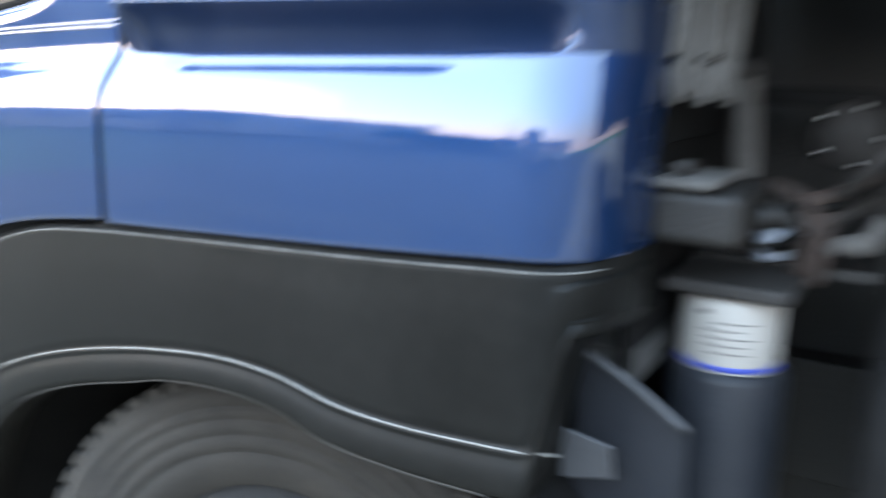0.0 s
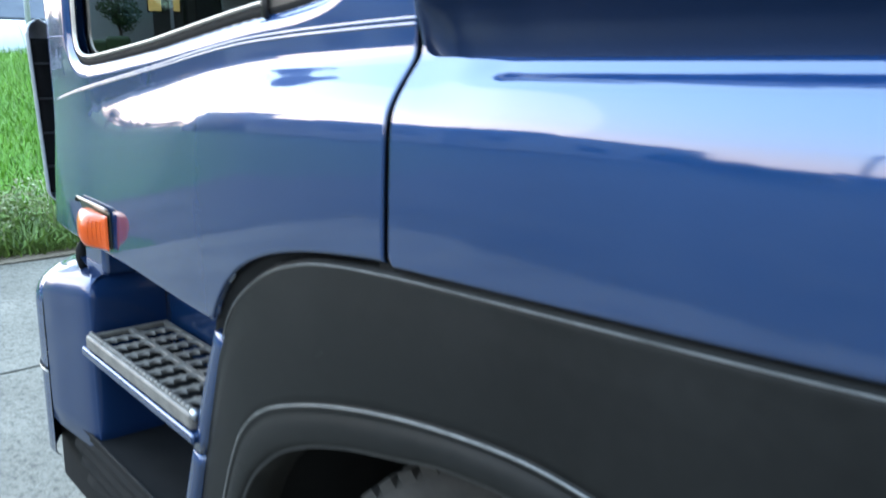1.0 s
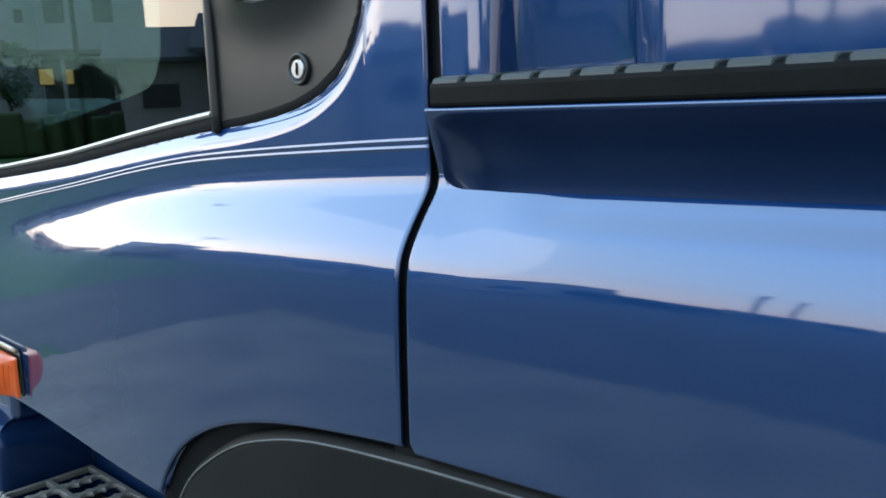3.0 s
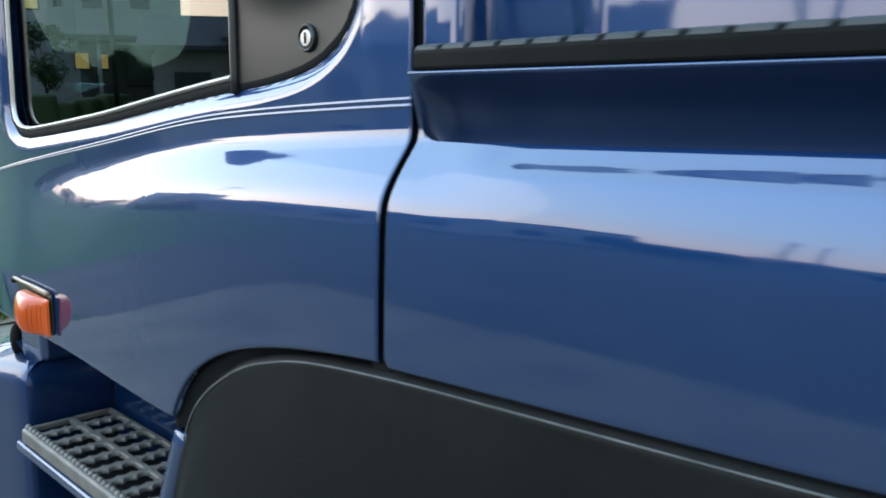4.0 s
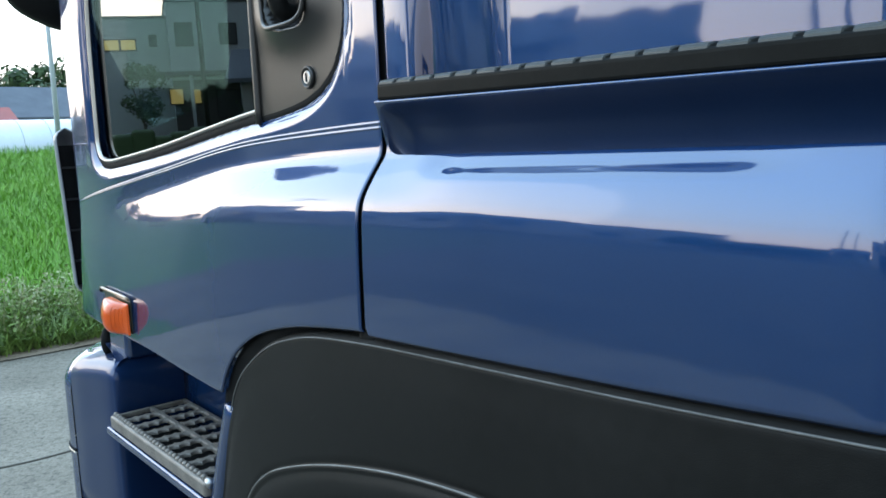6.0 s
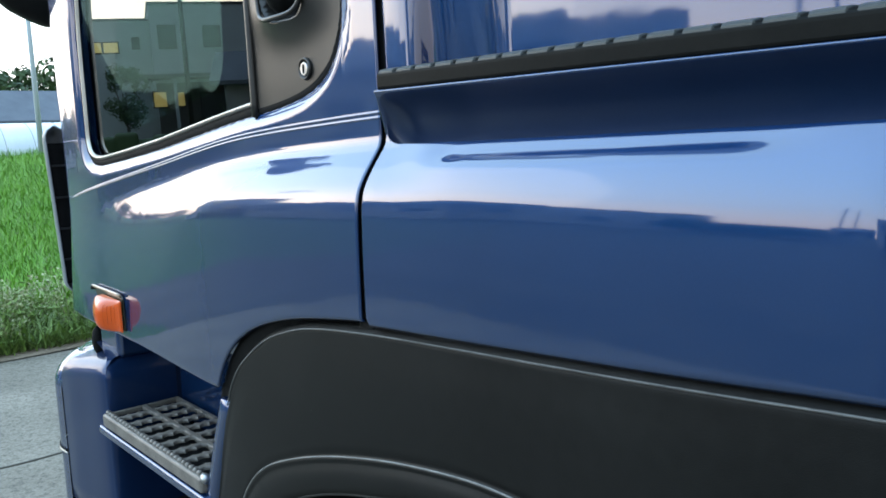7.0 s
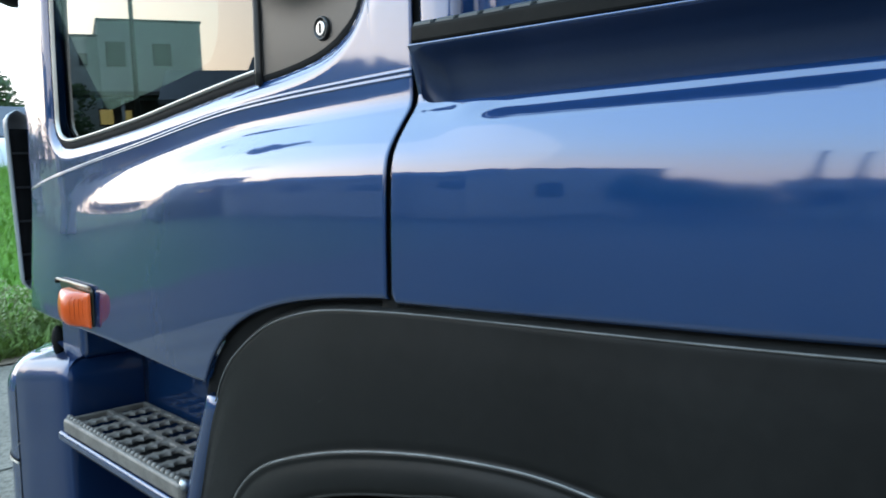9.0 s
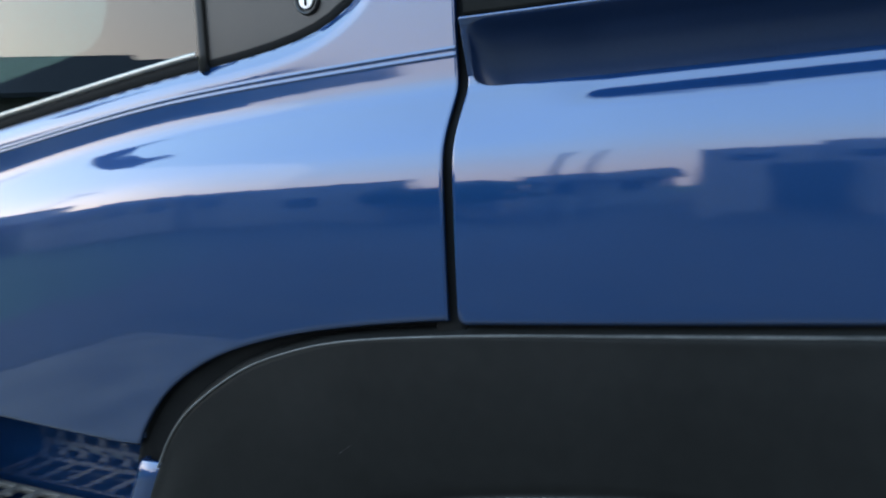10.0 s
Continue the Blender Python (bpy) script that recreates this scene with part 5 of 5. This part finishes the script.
def weed_plant(name, x, y, h):
    """A bushy roadside weed: forked stalks with small leaves and pale heads."""
    root = tagged(new(name), "bushy roadside weed with pale seed heads", "weed", "weeds along the asphalt")
    root.location = (x, y, 0)
    stems, leaves_v, leaves_f = bmesh.new(), [], []
    heads_v, heads_f = [], []
    for _ in range(16):
        a, k = rng.uniform(0, 2 * math.pi), rng.uniform(0.15, 0.8)
        hh = h * rng.uniform(0.55, 1.1)
        tip = Vector((math.cos(a) * k * hh, math.sin(a) * k * hh, hh * (1 - 0.25 * k)))
        prev = Vector((0, 0, 0))
        for u in (0.33, 0.66, 1.0):
            p = Vector((tip.x * u ** 1.4, tip.y * u ** 1.4, tip.z * u))
            side = Vector((-math.sin(a), math.cos(a), 0)) * 0.004
            q = [stems.verts.new(prev - side), stems.verts.new(prev + side), stems.verts.new(p + side * 0.7), stems.verts.new(p - side * 0.7)]
            stems.faces.new(q)
            prev = p
        for _ in range(26):
            u = rng.uniform(0.15, 1.0)
            c = Vector((tip.x * u ** 1.4, tip.y * u ** 1.4, tip.z * u)) + Vector(rng.normal(0, 0.03, 3))
            d, e = Vector(rng.normal(0, 1, 3)).normalized(), Vector(rng.normal(0, 1, 3)).normalized()
            s = rng.uniform(0.018, 0.04)
            i = len(leaves_v)
            leaves_v += [tuple(c), tuple(c + d * s + e * s * 0.3), tuple(c + d * s * 2), tuple(c + d * s - e * s * 0.3)]
            leaves_f.append((i, i + 1, i + 2, i + 3))
        for _ in range(7):
            u = rng.uniform(0.75, 1.08)
            c = Vector((tip.x * u, tip.y * u, tip.z * u)) + Vector(rng.normal(0, 0.022, 3))
            d, e = Vector(rng.normal(0, 1, 3)).normalized(), Vector(rng.normal(0, 1, 3)).normalized()
            s = rng.uniform(0.009, 0.017)
            i = len(heads_v)
            heads_v += [tuple(c), tuple(c + d * s + e * s), tuple(c + d * s * 2), tuple(c + d * s - e * s)]
            heads_f.append((i, i + 1, i + 2, i + 3))
    part("stalk", stems, STALK, root, smooth=False)
    for nm, v, f, mt in (("foliage", leaves_v, leaves_f, WEED), ("bloom", heads_v, heads_f, STALK)):
        me = bpy.data.meshes.new(nm)
        me.from_pydata(v, [], f)
        me.materials.append(mt)
        o = new(nm, me)
        o.parent = root
        tagged(o, kind="stuff")
    return root


first = weed_plant("weed", EDGE - 0.25, 0.75, 0.55)
second_weed = weed_plant("weed", EDGE - 0.20, 1.75, 0.42)
third_weed = weed_plant("weed", EDGE - 0.45, 1.25, 0.60)
for k in range(48):
    src = (first, second_weed, third_weed)[k % 3]
    copy_thing(src, pose(EDGE - 0.15 - abs(rng.normal(0, 0.35)), 0.35 + 0.13 * k + rng.normal(0, 0.10), -0.02, 0, 0, rng.uniform(0, 360)))


# ---- distance ahead: greenhouse, houses, trees, pole ----
def greenhouse(x, y0, y1, r):
    root = tagged(new("greenhouse"), "long white vinyl tunnel greenhouse beyond the field", "greenhouse")
    root.location = (x, y0, 0)
    n = 40
    rows = [[(r * math.cos(t) * -1, y, 0.9 + (r * 0.82) * math.sin(t)) for t in np.linspace(0, math.pi, 20)] for y in np.linspace(0, y1 - y0, n)]
    rows = [[(-r, p[0][1], 0.0)] + p + [(r, p[0][1], 0.0)] for p in rows]
    o = sheet("film", rows, FILM, root, "white vinyl film", 0.0, outward=(0, 0, 1))
    for k in range(n):
        y = (y1 - y0) * k / (n - 1)
        bm = tube([(-r, y, 0), (-r, y, 0.9)] + [(r * math.cos(t) * -1.003, y, 0.9 + (r * 0.825) * math.sin(t)) for t in np.linspace(0, math.pi, 14)] + [(r, y, 0.9), (r, y, 0)], 0.02, 5)
        part("hoop", bm, CONCRETE, root)
    for z in (0.35, 0.7, 1.05):
        boxed("side_rail", r + 0.02, r + 0.06, 0, y1 - y0, z, z + 0.05, CONCRETE, root, bevel=0)
    for end in (0, y1 - y0):
        bm = bmesh.new()
        bm.faces.new([bm.verts.new((r * math.cos(t), end, 0.9 + r * 0.82 * math.sin(t))) for t in np.linspace(0, math.pi, 20)] + [bm.verts.new((-r, end, 0)), bm.verts.new((r, end, 0))])
        part("end_wall", bm, FILM, root, smooth=False)
    return root


greenhouse(-62, -10, 60, 3.0)


def house(name, x, y, w, d, h, roof_h, wall, roof, label, turn=0.0, windows=3):
    """A house with gabled roof, eaves and windows."""
    root = tagged(new(name), label, "house")
    boxed("wall", -d / 2, d / 2, -w / 2, w / 2, 0, h, wall, root, bevel=0.02)
    bm = bmesh.new()
    e = 0.6
    pts = [(-d / 2 - e, h - 0.15), (0, h + roof_h), (d / 2 + e, h - 0.15), (d / 2 + e, h + 0.02), (0, h + roof_h + 0.2), (-d / 2 - e, h + 0.02)]
    a = [bm.verts.new((px, -w / 2 - e, pz)) for px, pz in pts]
    b = [bm.verts.new((px, w / 2 + e, pz)) for px, pz in pts]
    for i in range(6):
        bm.faces.new((a[i], b[i], b[(i + 1) % 6], a[(i + 1) % 6]))
    bm.faces.new((a[0], a[1], a[4], a[5]))
    bm.faces.new((a[1], a[2], a[3], a[4]))
    bm.faces.new((b[5], b[4], b[1], b[0]))
    bm.faces.new((b[4], b[3], b[2], b[1]))
    part("roof", bm, roof, root, smooth=False)
    for s in (-1, 1):
        bm = bmesh.new()
        bm.faces.new([bm.verts.new(p) for p in ((-d / 2, s * w / 2 * 0.999, h - 0.05), (d / 2, s * w / 2 * 0.999, h - 0.05), (0, s * w / 2 * 0.999, h + roof_h))])
        part("gable", bm, wall, root, smooth=False)
    for k in range(windows):
        yy = -w / 2 + w * (k + 0.5) / windows
        win = boxed("window", d / 2 + 0.004, d / 2 + 0.05, yy - 0.8, yy + 0.8, h * 0.45, h * 0.45 + 1.1, CONCRETE, root, bevel=0)
        boxed("pane", d / 2 + 0.051, d / 2 + 0.06, yy - 0.72, yy + 0.72, h * 0.45 + 0.08, h * 0.45 + 1.02, PANE, win, bevel=0)
    root.matrix_world = pose(x, y, 0, 0, 0, turn)
    return root


house("house", -80, 23.0, 15, 9, 3.9, 2.6, WALLDARK, ROOFTILE, "low house with a grey-blue tiled roof", 4)
house("shed", -76, 12.2, 7, 6, 3.4, 1.2, WALLPALE, REDROOF, "small shed with a red roof beside the greenhouse", 0)


def tree(name, x, y, h, r, seed, n=1500, label="rounded dark green tree"):
    g = np.random.default_rng(seed)
    root = tagged(new(name), label, "tree", "trees beyond the field")
    trunk = bmesh.new()
    segs = [((0, 0, 0), (0, 0, h * 0.45), 0.16 * r / 2, 0.10 * r / 2)]
    for _ in range(6):
        a = g.uniform(0, 6.28)
        segs.append(((0, 0, h * g.uniform(0.25, 0.45)), (math.cos(a) * r * 0.6, math.sin(a) * r * 0.6, h * g.uniform(0.55, 0.85)), 0.07 * r / 2, 0.02 * r / 2))
    for p, q, ra, rb in segs:
        t = tube([p, tuple((np.array(p) + np.array(q)) / 2 + g.normal(0, 0.05, 3)), q], ra, 7, rb)
        tmp = bpy.data.meshes.new("limb")
        t.to_mesh(tmp)
        t.free()
        trunk.from_mesh(tmp)
        bpy.data.meshes.remove(tmp)
    part("trunk", trunk, BARK, root)
    lobes = [(Vector((g.normal(0, r * 0.45), g.normal(0, r * 0.45), h * g.uniform(0.42, 0.88))), r * g.uniform(0.32, 0.6)) for _ in range(14)]
    v, f = [], []
    for k in range(n):
        c, lr = lobes[k % 14]
        d = Vector(g.normal(0, 1, 3)).normalized()
        p = c + d * lr * g.uniform(0.55, 1.05)
        e = d.cross(Vector(g.normal(0, 1, 3))).normalized()
        b2 = (d + Vector(g.normal(0, 0.6, 3))).normalized().cross(e).normalized()
        s = r * g.uniform(0.05, 0.11)
        i = len(v)
        v += [tuple(p - e * s), tuple(p + b2 * s * 0.6), tuple(p + e * s), tuple(p - b2 * s * 0.6)]
        f.append((i, i + 1, i + 2, i + 3))
    me = bpy.data.meshes.new("crown")
    me.from_pydata(v, [], f)
    me.materials.append(LEAF)
    o = new("crown", me)
    o.parent = root
    root.location = (x, y, 0)
    return root


for i, (x, y, h, r) in enumerate(((-95, 22.5, 10.6, 3.8), (-97, 28.5, 9.6, 3.4), (-92, 17.5, 6.8, 2.6), (-100, 33, 8.5, 3.4), (-96, 12, 6.2, 2.4), (-98, 38, 8, 3.2), (-97, 6, 6.5, 2.6), (-99, 45, 8.2, 3.4))):
    tree("tree", x, y, h, r, 20 + i, 4200)


def utility_pole(name, x, y, h, arms, turn, label, r=0.15, mat=CONCRETE):
    root = tagged(new(name), label, "utility pole")
    part("shaft", tube([(0, 0, 0), (0, 0, h * 0.5), (0, 0, h)], r, 14, r * 0.65), mat, root)
    for k in range(arms):
        z = h - 0.35 - 0.6 * k
        arm = boxed("cross_arm", -0.9, 0.9, -0.04, 0.04, z, z + 0.08, DARKSTEEL, root, bevel=0.005)
        for xx in (-0.8, -0.35, 0.35, 0.8):
            part("insulator", lathe([(0.0, 0.0), (0.05, 0.0), (0.06, 0.05), (0.03, 0.12), (0.0, 0.14)], (xx, 0, z + 0.08), "z", 10), WALLPALE, arm)
    root.matrix_world = pose(x, y, 0, 0, 0, turn)
    return root


utility_pole("utility_pole", -57.5, 15.0, 14.0, 0, 0, "slim pale pole standing before the greenhouse", 0.19, WALLPALE)

# ---- buildings across the yard, seen mirrored in the paint and glass ----
def block_building(name, x, y, turn, parts, windows, label, wall=WALLPALE):
    """A flat-roofed building from boxes (x0, x1, front, back, height), with windows (x, z, w, h, lit, front)."""
    root = tagged(new(name), label, "building")
    for x0, x1, d0, d, h in parts:
        boxed("wall", x0, x1, d0, d, 0, h, wall, root, bevel=0.03)
        boxed("parapet", x0 - 0.06, x1 + 0.06, d0 - 0.06, d + 0.06, h, h + 0.12, WALLDARK, root, bevel=0.01)
    for wx, wz, ww, wh, lit, dd in windows:
        win = boxed("window", wx - ww / 2 - 0.06, wx + ww / 2 + 0.06, dd - 0.05, dd - 0.002, wz - 0.06, wz + wh + 0.06, DARKSTEEL, root, bevel=0.01)
        boxed("pane", wx - ww / 2, wx + ww / 2, dd - 0.065, dd - 0.052, wz, wz + wh, LIT if lit else PANE, win, bevel=0)
    root.matrix_world = pose(x, y, 0, 0, 0, turn)
    return root


def bearing(a, d):
    """A place d metres off, a degrees from square to the truck's side towards its front."""
    return -d * math.sin(radians(a)), -d * math.cos(radians(a))


bx, by = bearing(68.9, 45)
hall = block_building("office_building", bx, by, 110.5, [(-5.5, -0.45, 0, 8, 8.3), (-0.45, 4.1, 0.9, 8, 7.6)],
    [(2.35, 6.00, 0.70, 0.5, True, 0.9), (1.54, 6.00, 0.70, 0.5, True, 0.9), (0.30, 6.20, 0.28, 0.5, False, 0.9), (-1.25, 6.10, 0.80, 1.1, False, 0), (-3.50, 6.15, 0.80, 1.0, False, 0), (-0.60, 3.10, 0.62, 0.75, True, -0.06), (-1.6, 3.10, 0.42, 0.7, True, -0.06), (-3.3, 2.30, 1.3, 1.4, False, -0.06)],
    "white two-storey office with dark and lit windows")
# dark sheet a little proud of the pale wall, up to just below the canopy
boxed("ground_floor", -5.48, -0.47, -0.04, -0.004, 0, 4.3, WALLDARK, hall, "dark ground floor below the canopy", bevel=0)
boxed("canopy", -5.5, 1.6, -1.9, 0.0, 4.45, 4.65, WALLDARK, hall, "dark entrance canopy", bevel=0.02)
for xx in (-3.9, -1.4, 1.4):
    boxed("column", xx, xx + 0.16, -1.8, -1.64, 0, 4.45, WALLPALE, hall, bevel=0.01)
tree("yard_tree", *bearing(70.4, 41), 5.6, 1.0, 71, 2600, "slim dark conifer in front of the office")
for i, (a, d, h, r) in enumerate(((31.5, 34, 3.5, 1.3), (29.0, 33, 2.9, 1.2), (27.2, 34, 2.6, 1.1), (24.6, 30, 2.6, 1.1), (23.0, 31, 2.5, 1.0), (57.5, 42, 5.2, 1.9), (60.3, 43, 4.6, 1.7))):
    tree("yard_tree", *bearing(a, d), h, r, 80 + i, 900, "dark green garden tree across the yard")
for i in range(8):
    tree("yard_tree", *bearing(76.4 + 1.75 * i, 50 + 2.5 * math.sin(i * 2.3)), 3.7 - 0.14 * i + 0.35 * math.sin(i * 1.9), 1.9, 120 + i, 700, "dark green tree in a row beyond the field")
for k in range(9):
    a = 72.0 - 1.35 * k
    x, y = bearing(a, 37.5)
    o = boxed("hedge", -0.6, 0.6, -0.5, 0.5, 0, 1.7 + 0.18 * math.sin(k * 2.1), LEAF, None, bevel=0.2)
    tagged(o, "clipped dark hedge before the office", "hedge", "hedges before the office")
    o.matrix_world = pose(x, y, -0.02, 0, 0, 20 * k)
P1, P2, P3 = bearing(66.5, 31), bearing(20.6, 26), bearing(18.0, 30)
utility_pole("utility_pole", *P1, 11.5, 2, 110, "dark slim utility pole with cross arms", 0.10, DARKSTEEL)
utility_pole("utility_pole", *P2, 8.2, 2, 60, "concrete utility pole with cross arms", 0.13)
utility_pole("utility_pole", *P3, 8.6, 1, 60, "concrete utility pole with cross arm", 0.13)
for z in (7.7, 7.1):
    line = [(P1[0] + (P2[0] - P1[0]) * u, P1[1] + (P2[1] - P1[1]) * u, 10.6 + (z - 10.6) * u - 1.0 * math.sin(math.pi * u)) for u in np.linspace(0, 1, 24)]
    o = part("power_cable", tube(line, 0.009, 5), RUBBER, None, "")
    tagged(o, "black power cable strung between poles", "cable", "power cables")
for i, (a, d, w, dp, h, rh, tr) in enumerate(((28.0, 37, 5.0, 5, 1.9, 0.8, 60), (53.5, 37, 5.6, 6, 4.0, 1.5, 40), (47.2, 38, 6.4, 6, 4.0, 1.4, 50), (59.0, 38, 6.0, 6, 3.7, 1.3, 32), (17.5, 44, 7, 6, 2.6, 1.0, 70), (-8, 40, 9, 7, 3.4, 1.4, 95), (-24, 42, 10, 8, 3.6, 1.6, 110), (-42, 40, 11, 8, 3.6, 1.6, 130))):
    house("house", *bearing(a, d), w, dp, h, rh, WALLPALE if i == 4 else WALLGREY, ROOFTILE, "low grey house across the yard", tr, 2)
block_building("store_building", *bearing(35.8, 34), 144.2, [(-3.2, 5.0, 0, 8, 4.7)], [(-1.6, 1.2, 1.2, 1.1, False, 0), (1.4, 1.2, 1.2, 1.1, False, 0)], "flat-roofed grey store building across the yard", WALLGREY)
block_building("warehouse", *bearing(3.2, 26), 176.8, [(-0.4, 3.4, 0, 9, 5.6), (-7.0, -0.4, 0.3, 9, 6.5)], [(-1.8, 3.2, 1.2, 1.0, False, 0), (1.6, 3.2, 1.2, 1.0, False, 0), (0, 0.2, 2.2, 2.4, False, 0)], "plain grey warehouse beside the yard", WALLGREY)
